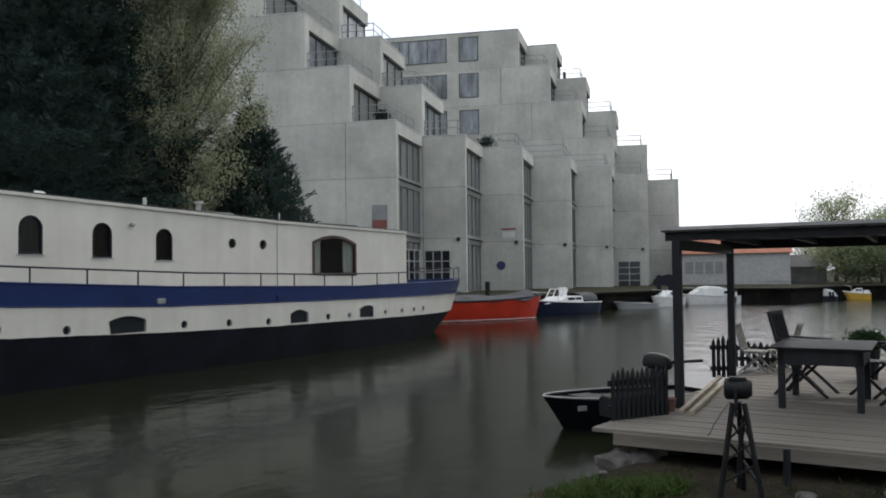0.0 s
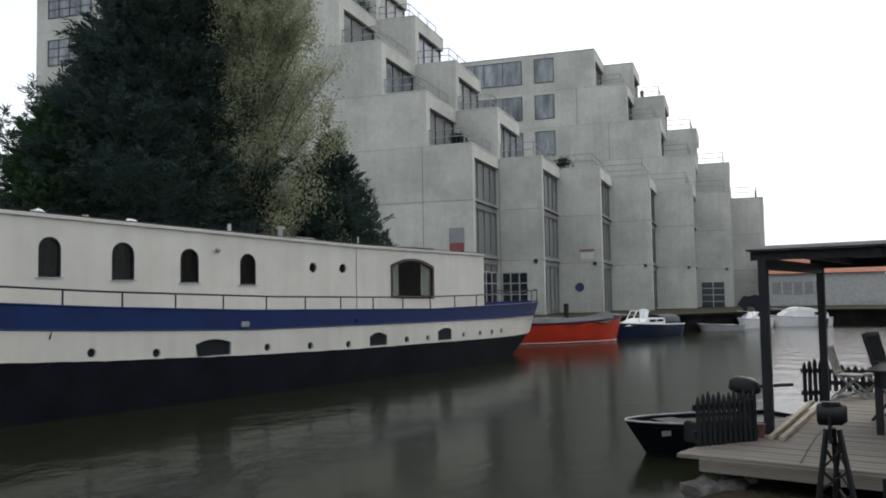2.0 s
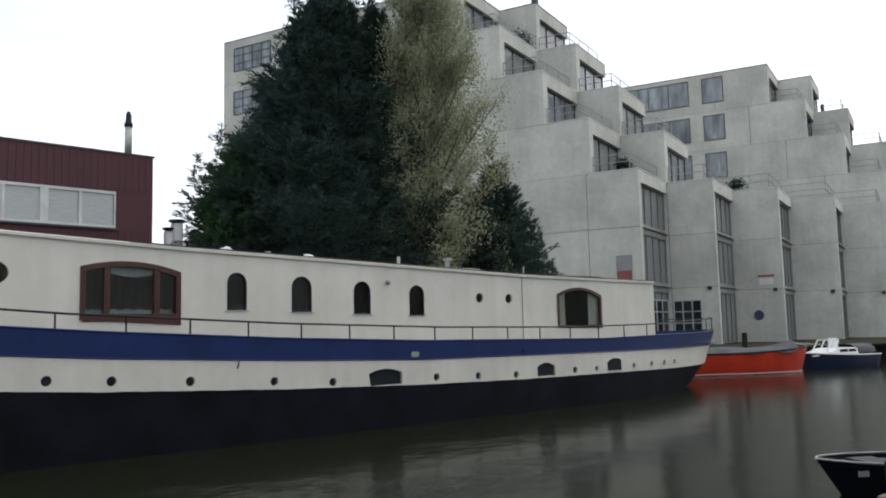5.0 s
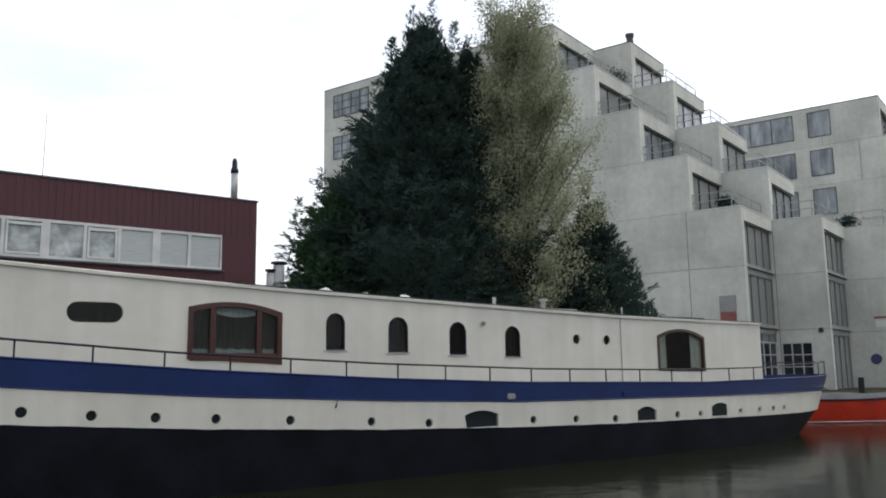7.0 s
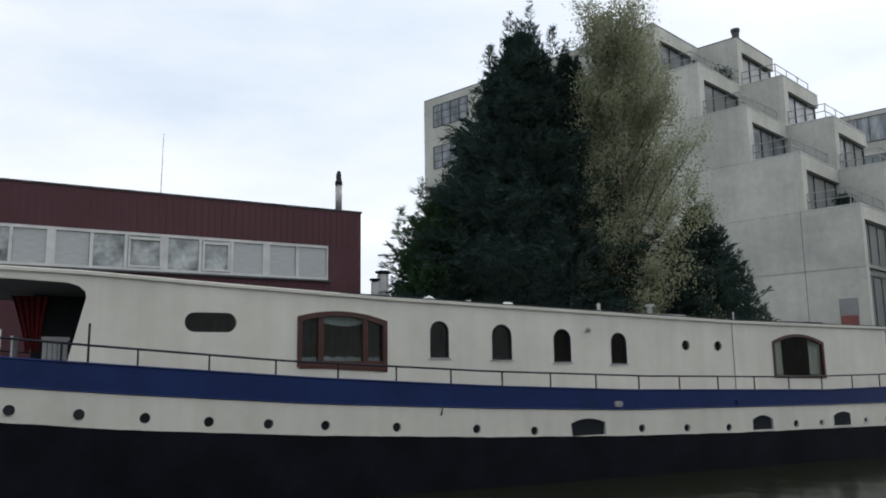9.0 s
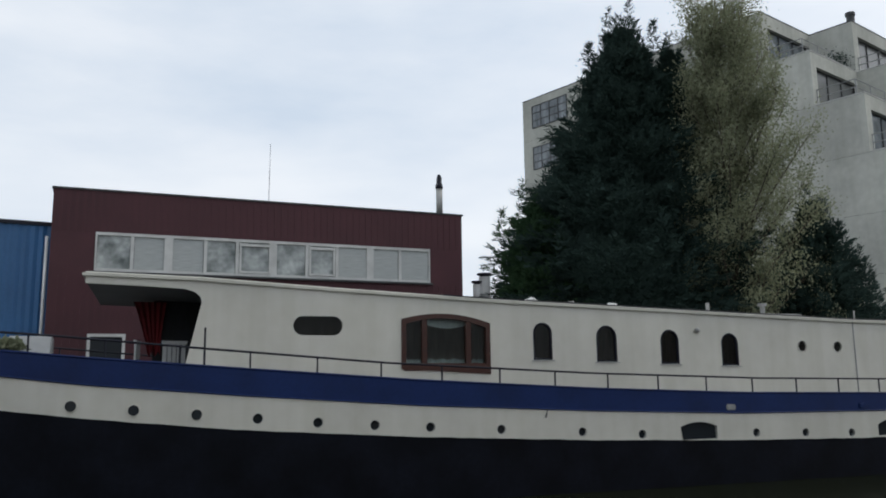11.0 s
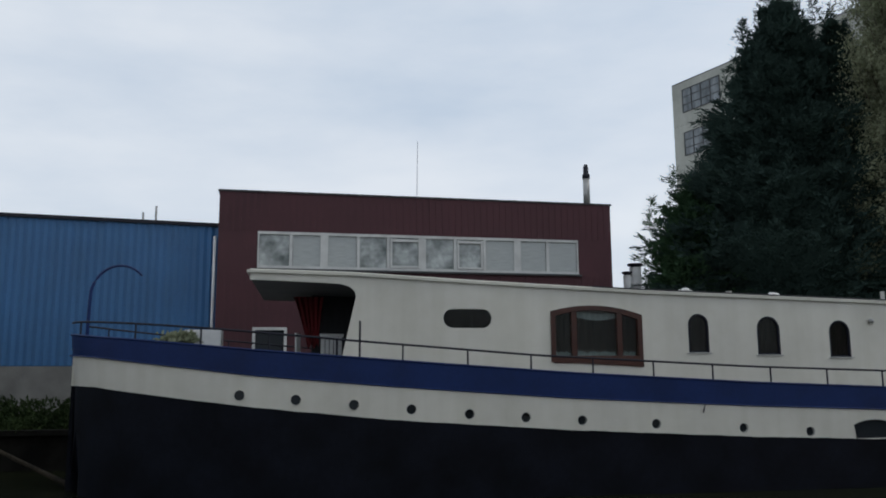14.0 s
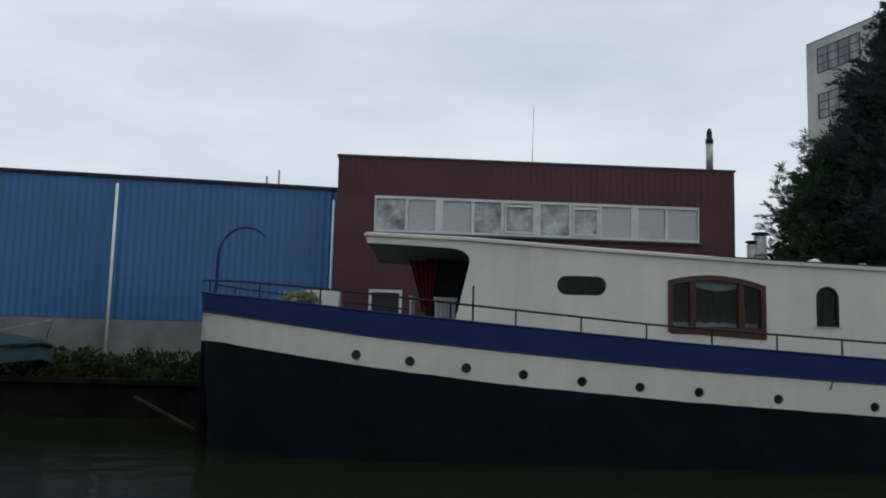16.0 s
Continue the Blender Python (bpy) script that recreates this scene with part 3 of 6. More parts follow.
FLAT0, FLAT1 = 1.1, 16.95


def hull_band(name, lo, hi, lo_low, hi_low, mat, label, out=0.0, gap=False):
    """One painted band of the hull, all the way round."""
    bm = B()
    ss = sorted(stations() + [FLAT0, FLAT1])
    for side in (-1, 1):
        prev = None
        for s in ss:
            row = []
            for k in range(4):
                f = k / 3
                z = lo(s) * (1 - f) + hi(s) * f
                low = lo_low * (1 - f) + hi_low * f
                hb = half_width(s, low)
                row.append(bm.verts.new((min(s, bow_end(low)), MID + side * (hb + out), z)))
            if prev and not (gap and side < 0 and FLAT0 < s <= FLAT1):
                for k in range(3):
                    bm.faces.new((prev[k], row[k], row[k + 1], prev[k + 1]))
            prev = row
    bmesh.ops.remove_doubles(bm, verts=bm.verts, dist=0.002)
    return part(name, bm, mat, boat, label, smooth=True)


hull_band("hull", lambda s: -0.5, lambda s: lerp(WHITE_LOW, s) + 0.02, 1.2, 0.45, M_BLACK, "black tarred lower hull")
hull_band("white_strake", lambda s: lerp(WHITE_LOW, s) + 0.012 * noise.noise(Vector((s * 2.3, 0, 0))), lambda s: lerp(BLUE_LOW, s), 0.45, 0.2, M_WHITE, "white painted hull strake", 0.006, gap=True)
hull_band("bulwark", lambda s: lerp(BLUE_LOW, s) + 0.0, lambda s: lerp(BULWARK, s), 0.2, 0.0, M_BLUE, "blue painted bulwark", 0.02)
# the deck inside the bulwark, a rubbing strake and the gunwale
bm = B()
prev = None
for s in stations():
    hb = half_width(s)
    z = lerp(BLUE_LOW, s) + 0.12
    row = [bm.verts.new((s, MID - hb, z)), bm.verts.new((s, MID + hb, z))]
    if prev:
        bm.faces.new((prev[0], row[0], row[1], prev[1]))
    prev = row
bmesh.ops.remove_doubles(bm, verts=bm.verts, dist=0.002)
part("deck", bm, M_STEELGREY, boat)
for name, tab, r, mat, off in (("gunwale", BULWARK, 0.022, M_BLUE, 0.012), ("rubbing_strake", BLUE_LOW, 0.014, M_BLUE, 0.016)):
    for side in (-1, 1):
        bm = B()
        tube(bm, [(s, MID + side * (half_width(s) + off), lerp(tab, s)) for s in stations()], r, 6)
        part(name, bm, mat, boat, smooth=True)

# rail on the bulwark, near and far side
RAIL = [(-4.4, 3.10), (-1.6, 2.88), (0.7, 2.68), (3.9, 2.43), (8, 2.22), (12, 2.09), (16.5, 2.03), (19.7, 2.06), (22.6, 2.15), (26.6, 2.25)]
for side in (-1, 1):
    bm = B()
    tube(bm, [(s, MID + side * max(0.02, half_width(s) - 0.03), lerp(RAIL, s)) for s in stations()[2:-1]], 0.021, 6)
    part("rail", bm, M_DARKSTEEL, boat, "thin dark blue hand rail", smooth=True)
    s = 1.525 - 1.138 * 5
    while s < 26.4:
        bm = B()
        w = MID + side * max(0.02, half_width(s) - 0.03)
        tube(bm, [(s, w, lerp(BULWARK, s) - 0.05), (s, w, lerp(RAIL, s))], 0.016, 6)
        part("stanchion", bm, M_DARKSTEEL, boat)
        s += 1.138
    for s in (0.78,):
        bm = B()
        w = MID + side * (HALF - 0.03)
        tube(bm, [(s, w, 2.3), (s, w, 3.02)], 0.02, 6)
        part("stanchion", bm, M_DARKSTEEL, boat)

# the long cabin: openings are cut through its near side
CN, CF = P0 + 0.7, P0 + 4.4
ARCHES = [(7.10, 7.52, 2.50, 3.24), (8.52, 9.00, 2.46, 3.20), (10.05, 10.5, 2.41, 3.13), (11.58, 12.02, 2.37, 3.07)]


def arch_outline(s0, s1, z0, z1, n=10, grow=0.0):
    r = (s1 - s0) / 2
    c = (s0 + s1) / 2
    pts = [(s0 - grow, z0 - grow), (s1 + grow, z0 - grow)]
    for k in range(n + 1):
        a = math.pi * k / n
        pts.append((c + (r + grow) * math.cos(a), z1 - r + (r + grow) * math.sin(a)))
    return pts


def low_arch_outline(s0, s1, za, zb, ztop, n=10, grow=0.0, tilt=0.0):
    """A window with a flat segmental arch; za is the sill, zb the springing, ztop the crown."""
    pts = [(s0 - grow, za - grow), (s1 + grow, za - tilt - grow)]
    for k in range(n + 1):
        f = k / n
        s = s1 + grow + (s0 - s1 - 2 * grow) * f
        z = zb + (ztop - zb) * (1 - (2 * f - 1) ** 2) - tilt * (1 - f) * 0.6 + grow
        pts.append((s, z))
    return pts


def oval_outline(s0, s1, z0, z1, n=8, grow=0.0):
    r = (z1 - z0) / 2
    c = (z0 + z1) / 2
    pts = []
    for k in range(n + 1):
        a = -math.pi / 2 + math.pi * k / n
        pts.append((s1 - r + (r + grow) * math.cos(a), c + (r + grow) * math.sin(a)))
    for k in range(n + 1):
        a = math.pi / 2 + math.pi * k / n
        pts.append((s0 + r + (r + grow) * math.cos(a), c + (r + grow) * math.sin(a)))
    return pts


def disc_outline(s, z, r, n=16):
    return [(s + r * math.cos(k * math.tau / n), z + r * math.sin(k * math.tau / n)) for k in range(n)]


def sheet_with_holes(name, outline, holes, w0, thick, mat, parent, label=""):
    """A flat sheet in the plane of the boat's side with real holes, given thickness."""
    bm = B()
    edges = []
    for ring in [outline] + holes:
        vs = [bm.verts.new((s, 0, z)) for s, z in ring]
        for k in range(len(vs)):
            edges.append(bm.edges.new((vs[k], vs[(k + 1) % len(vs)])))
    bmesh.ops.triangle_fill(bm, use_beauty=True, use_dissolve=False, edges=edges)
    r = bmesh.ops.extrude_face_region(bm, geom=bm.faces[:])
    for v in r["geom"]:
        if isinstance(v, bmesh.types.BMVert):
            v.co.y += thick
    for v in bm.verts:
        v.co.y += w0
    return part(name, bm, mat, parent, label)


def outline_frame(name, inner, outer, w0, depth, mat, parent, label=""):
    bm = B()
    n = len(inner)
    a = [bm.verts.new((s, w0, z)) for s, z in inner]
    b = [bm.verts.new((s, w0, z)) for s, z in outer]
    c = [bm.verts.new((s, w0 + depth, z)) for s, z in inner]
    d = [bm.verts.new((s, w0 + depth, z)) for s, z in outer]
    for k in range(n):
        j = (k + 1) % n
        bm.faces.new((a[k], a[j], b[j], b[k]))
        bm.faces.new((c[k], d[k], d[j], c[j]))
        bm.faces.new((a[k], c[k], c[j], a[j]))
        bm.faces.new((b[k], b[j], d[j], d[k]))
    return part(name, bm, mat, parent, label)


def pane(outline, w0, mat, parent, label="", name="pane"):
    bm = B()
    prism(bm, outline, lambda u, v, w: (u, w0 + w, v), 0.01)
    ob = part(name, bm, mat, parent, label)
    ob.visible_shadow = mat is not M_PANE
    return ob


wall_out = [(0.42, 2.05), (20.95, 1.5)] + [(s, lerp(ROOF, s)) for s in (20.95, 18, 15.3, 12, 9, 6.1, 4.5, 3.0, 1.6, 0.7, -0.4, -1.15)] + \
           [(-1.15, 3.80), (-0.2, 3.77), (0.45, 3.74), (0.62, 3.69), (0.72, 3.60), (0.74, 3.50)]
big_in = low_arch_outline(4.40, 6.14, 2.36, 3.24, 3.38, tilt=0.10)
bow_in = low_arch_outline(16.62, 18.44, 2.03, 2.90, 3.10, tilt=0.03)
oval_in = oval_outline(2.34, 3.25, 2.95, 3.30)
holes = [arch_outline(*a) for a in ARCHES] + [big_in, bow_in, oval_in] + [disc_outline(13.77, 2.795, 0.135), disc_outline(14.78, 2.785, 0.135)]
cabin = sheet_with_holes("cabin_side", wall_out, holes, CN, 0.07, M_WHITE, boat, "white painted cabin side")
sheet_with_holes("cabin_side", [(0.95, 2.05), (20.95, 1.5)] + [(s, lerp(ROOF, s)) for s in (20.95, 15.3, 12, 6.1, 3.0, 0.95)], [], CF, 0.07, M_WHITE, boat)
# dark ceiling panel under the overhang, its shade put into the grey
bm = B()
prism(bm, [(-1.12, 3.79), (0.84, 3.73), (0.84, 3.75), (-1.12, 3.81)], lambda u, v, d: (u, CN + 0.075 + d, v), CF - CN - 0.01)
part("deckhead", bm, M_SOFFIT, boat, "dark underside of the cabin overhang, with shade put into its grey")
# roof, ends and a dark room inside
bm = B()
for (a, za), (b, zb) in zip(ROOF, ROOF[1:]):
    vs = [bm.verts.new(p) for p in ((a, CN - 0.05, za - 0.045), (b, CN - 0.05, zb - 0.045), (b, CF + 0.12, zb - 0.045), (a, CF + 0.12, za - 0.045),
                                    (a, CN - 0.05, za + 0.0), (b, CN - 0.05, zb + 0.0), (b, (CN + CF) / 2, zb + 0.14), (a, (CN + CF) / 2, za + 0.14), (b, CF + 0.12, zb + 0.0), (a, CF + 0.12, za + 0.0))]
    for f in ((0, 3, 2, 1), (4, 5, 6, 7), (7, 6, 8, 9), (0, 1, 5, 4), (3, 9, 8, 2)):
        bm.faces.new([vs[k] for k in f])
bmesh.ops.remove_doubles(bm, verts=bm.verts, dist=0.001)
part("cabin_roof", bm, M_WHITE, boat, "white cabin roof with a low camber")
bm = B()
box(bm, 20.9, 20.95, CN + 0.07, CF, 1.5, 3.33)
part("cabin_end", bm, M_WHITE, boat)
bm = B()
box(bm, 0.85, 0.92, CN + 0.07, CF, 2.1, 3.9)
part("cabin_end", bm, M_DARKWOOD, boat, "dark wooden aft cabin doors")
bm = B()
box(bm, 0.95, 20.85, CN + 1.9, CN + 1.95, 1.6, 3.45)
part("inner_wall", bm, M_INNER, boat)
bm = B()
tube(bm, [(s, CN - 0.03, lerp(ROOF, s)) for s in (-1.15, 0.7, 3, 6.1, 12, 15.3, 20.95)], 0.025, 6)
part("roof_edge", bm, M_WHITE, boat)
bm = B()
tube(bm, [(s, CN - 0.045, lerp(ROOF, s) + 0.03) for s in (5.2, 6.1, 12, 15.3, 20.95)], 0.012, 5)
part("roof_trim", bm, M_DARKSTEEL, boat)
bm = B()
tube(bm, [(15.27, CN - 0.01, 1.6), (15.27, CN - 0.01, 3.38)], 0.012, 5)
part("cabin_seam", bm, M_STEELGREY, boat)

for a in ARCHES:
    inner = arch_outline(*a)
    g = pane(inner, CN + 0.05, M_PANE, boat, "arched cabin window", "window")
    outline_frame("window_frame", arch_outline(*a, grow=-0.035), arch_outline(*a, grow=0.0), CN + 0.0, 0.05, M_DARKSTEEL, g)
    bm = B()
    box(bm, a[0] - 0.04, a[1] + 0.04, CN - 0.02, CN - 0.002, a[2] - 0.025, a[2] - 0.004)
    part("window_sill", bm, M_STEELGREY, g)

g = pane(big_in, CN + 0.06, M_PANE, boat, "wide arched window with a varnished red frame", "window")
outline_frame("window_frame", low_arch_outline(4.40, 6.14, 2.36, 3.24, 3.38, tilt=0.10, grow=-0.06), low_arch_outline(4.40, 6.14, 2.36, 3.24, 3.38, tilt=0.10, grow=0.03), CN - 0.025, 0.08, M_WOODRED, g)
for s in (4.83, 5.72):
    bm = B()
    box(bm, s - 0.05, s + 0.05, CN - 0.01, CN + 0.055, 2.30, 3.33)
    part("mullion", bm, M_WOODRED, g)
bm = B()
box(bm, 4.42, 6.12, CN - 0.015, CN + 0.04, 2.30, 2.44)
part("window_sill", bm, M_WOODRED, g)
# pale strips added behind the panes for bright patches in the glass
bm = B()
n = 14
hi = [bm.verts.new((4.93 + 0.80 * k / n, CN + 0.14 + 0.012 * (k % 2), 3.36)) for k in range(n + 1)]
lo = [bm.verts.new((4.93 + 0.80 * k / n, CN + 0.14 + 0.012 * (k % 2), 3.17 - 0.06 * math.sin(math.pi * k / n))) for k in range(n + 1)]
for k in range(n):
    bm.faces.new((lo[k], lo[k + 1], hi[k + 1], hi[k]))
part("bright_patch", bm, M_SIGNWHITE, g, "pale curved strip for the bright window top")
# low strips added for the light band along the window foot
for a, b in ((4.46, 4.80), (4.88, 5.68), (5.76, 6.08)):
    bm = B()
    n = 12
    lo = [bm.verts.new((a + (b - a) * k / n, CN + 0.16 + 0.015 * (k % 2), 2.36)) for k in range(n + 1)]
    hi = [bm.verts.new((a + (b - a) * k / n, CN + 0.16 + 0.015 * (k % 2), 2.52 + 0.02 * math.sin(k * 1.7 + a))) for k in range(n + 1)]
    for k in range(n):
        bm.faces.new((lo[k], lo[k + 1], hi[k + 1], hi[k]))
    part("light_band", bm, M_BLIND, g, "low pale strip for the light band along the window foot")
g = pane(bow_in, CN + 0.06, M_PANE, boat, "arched saloon window with pale curtains", "window")
outline_frame("window_frame", low_arch_outline(16.62, 18.44, 2.03, 2.90, 3.10, tilt=0.03, grow=-0.05), low_arch_outline(16.62, 18.44, 2.03, 2.90, 3.10, tilt=0.03, grow=0.02), CN - 0.015, 0.07, M_WOODRED, g)
for a, b in ((16.66, 17.02), (17.98, 18.42)):
    bm = B()
    n = 8
    lo = [bm.verts.new((a + (b - a) * k / n, CN + 0.092 - 0.014 * (k % 2), 2.08)) for k in range(n + 1)]
    hi = [bm.verts.new((a + (b - a) * k / n, CN + 0.092 - 0.014 * (k % 2), 2.98)) for k in range(n + 1)]
    for k in range(n):
        bm.faces.new((lo[k], lo[k + 1], hi[k + 1], hi[k]))
    part("curtain", bm, M_CURTAIN, g, "pale curtain drawn aside")
pane(oval_in, CN + 0.055, M_PANE, boat, "long rounded cabin window", "window")
for s, z in ((13.77, 2.795), (14.78, 2.785)):
    g = pane(disc_outline(s, z, 0.135), CN + 0.05, M_PANE, boat, "round cabin porthole", "porthole")
    outline_frame("porthole_ring", disc_outline(s, z, 0.12), disc_outline(s, z, 0.145), CN - 0.008, 0.03, M_WHITE, g)

bm = B()
box(bm, -0.05, 0.84, CN + 2.3, CN + 2.36, 2.2, 3.78)
part("cockpit_screen", bm, M_DARKWOOD, boat, "dark screen in the aft cockpit")
# portholes and small arched windows in the white strake
PORTS = [-1.21, -0.28, 0.69, 1.67, 2.68, 3.68, 4.70, 6.07, 7.74, 9.05, 11.76, 13.02, 14.26, 16.42, 17.29, 18.96, 19.88, 20.62, 21.27]
PORT_Z = [(-1.3, 1.78), (-0.28, 1.69), (0.7, 1.60), (1.7, 1.51), (2.7, 1.42), (3.7, 1.35), (4.7, 1.29), (6.1, 1.21), (7.7, 1.12), (9.1, 1.03), (11.8, 0.985), (13, 0.95), (14.3, 0.91), (21.3, 0.95)]


def on_hull(s, out):
    return MID - half_width(s, 0.3) - out


LOW_ARCHES = ((9.93, 10.80, 0.89, 1.15, 1.24), (15.0, 15.66, 0.82, 1.06, 1.16), (17.72, 18.42, 0.83, 1.08, 1.17))
steps = [FLAT0 + (FLAT1 - FLAT0) * k / 150 for k in range(151)]
strake = [(s, lerp(WHITE_LOW, s) + 0.010 * noise.noise(Vector((s * 2.3, 0, 0))) + 0.006 * noise.noise(Vector((s * 9.1, 3, 0)))) for s in steps] + [(s, lerp(BLUE_LOW, s)) for s in steps[::-1]]
openings = [disc_outline(s, lerp(PORT_Z, s), 0.088) for s in PORTS if FLAT0 < s < FLAT1] + [low_arch_outline(*a) for a in LOW_ARCHES if a[1] < FLAT1]
sheet_with_holes("white_strake", strake, openings, P0 - 0.006, 0.055, M_WHITE, boat, "white painted hull strake")
for s in PORTS:
    z = lerp(PORT_Z, s)
    if FLAT0 < s < FLAT1:
        g = pane(disc_outline(s, z, 0.10), P0 + 0.05, M_GLASS, boat, "small round hull porthole", "porthole")
        # grey ring lining the hole; its colour holds the reveal's shade
        outline_frame("porthole_reveal_shade", disc_outline(s, z, 0.081), disc_outline(s, z, 0.087), P0 - 0.002, 0.05, M_REVEAL, g)
        continue
    w = on_hull(s, 0.012)
    slope = (on_hull(s + 0.1, 0) - on_hull(s - 0.1, 0)) / 0.2
    bm = B()
    prism(bm, disc_outline(0, 0, 0.085, 14), lambda u, v, d: (s + u, w - 0.004 + d + slope * u, z + v), 0.04)
    deep = min(1.0, max(0.0, (s - 5) / 9))
    g = part("porthole", bm, M_GREYPLASTIC if deep > 0 else M_GLASS, boat, "small round hull porthole")
    if deep > 0:
        bm = B()
        prism(bm, disc_outline(-0.035 * deep, 0, 0.083 - 0.033 * deep, 14), lambda u, v, d: (s + u, w - 0.008 + d + slope * u, z + v), 0.004)
        part("pane", bm, M_GLASS, g)
    bm = B()
    inner, outer = disc_outline(0, 0, 0.085, 14), disc_outline(0, 0, 0.094, 14)
    rings = [[bm.verts.new((s + u, w + d + slope * u, z + v)) for u, v in ring] for ring, d in ((inner, -0.009), (outer, -0.006), (outer, 0.05))]
    for q, p2 in zip(rings, rings[1:]):
        for k in range(14):
            bm.faces.new((q[k], q[(k + 1) % 14], p2[(k + 1) % 14], p2[k]))
    part("porthole_ring", bm, M_WHITE, g)
for s0, s1, za, zb, zt in LOW_ARCHES:
    if s1 < FLAT1:
        g = pane(low_arch_outline(s0, s1, za, zb, zt, grow=0.01), P0 + 0.05, M_GLASS, boat, "low arched hull window", "window")
        # grey lining of the opening, coloured as the shaded reveal
        outline_frame("window_reveal_shade", low_arch_outline(s0, s1, za, zb, zt, grow=-0.008), low_arch_outline(s0, s1, za, zb, zt, grow=-0.001), P0 - 0.002, 0.05, M_REVEAL, g)
        continue
    o = low_arch_outline(s0, s1, za, zb, zt)
    w = on_hull((s0 + s1) / 2, 0.012)
    cutoff = 0.13 * (s1 - s0)
    g = pane(low_arch_outline(s0, s1, za, zb, zt), w - 0.006, M_GLASS, boat, "low arched hull window", "window")
    bm = B()
    prism(bm, [(s1 - cutoff, za), (s1, za), (s1, zb), (s1 - cutoff * 0.5, zb + 0.03), (s1 - cutoff, zb + 0.05)], lambda u, v, d: (u, w - 0.011 + d, v), 0.004)
    part("window_reveal", bm, M_WHITE, g, "white inner edge of the opening")
    outline_frame("window_frame", low_arch_outline(s0, s1, za, zb, zt, grow=-0.005), low_arch_outline(s0, s1, za, zb, zt, grow=0.012), w - 0.014, 0.05, M_WHITE, g)

# small fittings: lamp on the cabin, fairleads in the bulwark, hooks, roof vents and a stove pipe
bm = B()
bmesh.ops.create_uvsphere(bm, u_segments=12, v_segments=8, radius=0.055, matrix=Matrix.Translation((10.95, CN - 0.05, 3.12)))
part("cabin_lamp", bm, M_STEELGREY, boat, "small round bulkhead lamp", smooth=True)
for s in (11.15, 14.6):
    bm = B()
    box(bm, s - 0.11, s + 0.11, P0 - 0.05, P0 + 0.03, lerp(BLUE_LOW, s) + 0.05, lerp(BLUE_LOW, s) + 0.17, 0.02)
    part("fairlead", bm, M_STEELGREY if s < 12 else M_BLUE, boat, "square hull fitting")
bm = B()
tube(bm, [(7.0, P0 - 0.03, 1.53), (6.97, P0 - 0.06, 1.48), (6.95, P0 - 0.05, 1.40)], 0.015, 5)
part("hook", bm, M_DARKSTEEL, boat)
for s, w, r, h in ((12.2, CN + 1.2, 0.045, 0.32), (13.6, CN + 1.0, 0.06, 0.30), (12.6, CN + 1.3, 0.07, 0.10), (13.1, CN + 1.1, 0.09, 0.12), (8.3, CN + 0.6, 0.06, 0.10), (16.9, CN + 1.5, 0.02, 0.36), (18.5, CN + 0.5, 0.03, 0.09)):
    bm = B()
    z = lerp(ROOF, s) + 0.05
    tube(bm, [(s, w, z), (s, w, z + h)], r, 10)
    if h > 0.25 and r > 0.05:
        tube(bm, [(s, w, z + h), (s, w, z + h + 0.06)], r * 1.8, 10)
    part("roof_vent", bm, M_STEELGREY, boat, "short grey roof vent", smooth=False)
bm = B()
box(bm, 12.4, 14.6, CN + 0.8, CN + 1.6, 3.52, 3.60, 0.02)
part("roof_hatch", bm, M_STEELGREY, boat, "low grey roof hatch")
bm = B()
box(bm, 17.3, 18.9, CN + 0.3, CN + 1.2, 3.40, 3.46, 0.015)
part("roof_hatch", bm, M_DARKSTEEL, boat)
for k, (s0, s1, w, z, tilt) in enumerate(((12.5, 13.3, 0.55, 0.06, 0.02), (12.7, 13.5, 0.75, 0.09, -0.02), (13.7, 15.1, 0.5, 0.05, -0.03), (13.9, 14.9, 0.7, 0.09, 0.01))):
    bm = B()
    bar(bm, (s0, CN + w, lerp(ROOF, s0) + z), (s1, CN + w + 0.1, lerp(ROOF, s1) + z + tilt), 0.18, 0.03)
    part("roof_board", bm, M_PLANK if k % 2 else M_STEELGREY, boat, "loose weathered board on the roof")
for s in (7.15, 9.0):
    bm = B()
    bmesh.ops.create_icosphere(bm, subdivisions=2, radius=0.10)
    for v in bm.verts:
        k = 1 + 0.5 * noise.noise(v.co * 14 + Vector((s, 0, 0)))
        v.co = Vector((v.co.x * 1.3 * k + s, v.co.y * k + CN + 0.14, v.co.z * 0.6 * k + lerp(ROOF, s) + 0.05))
    part("cloth_bundle", bm, M_SIGNWHITE, boat, "small crumpled white cloth on the roof edge")
bm = B()
tube(bm, [(s, CN + 0.06 + 0.03 * math.sin(s * 5), lerp(ROOF, s) + 0.035) for s in (7.3, 7.8, 8.2, 8.6, 9.1, 9.5)], 0.012, 5)
part("roof_cable", bm, M_DARKSTEEL, boat)
# davit hoop at the stern
bm = B()
arc = [(-4.32, MID, 2.6), (-4.32, MID, 3.1), (-4.31, MID, 3.5)] + [(-3.76 - 0.55 * math.cos(a), MID, 3.62 + 0.64 * math.sin(a)) for a in [radians(d) for d in range(10, 145, 9)]]
tube(bm, arc, [0.034 - 0.016 * k / len(arc) for k in range(len(arc))], 8)
part("davit", bm, M_BLUE, boat, "curved dark steel davit at the stern", smooth=True)
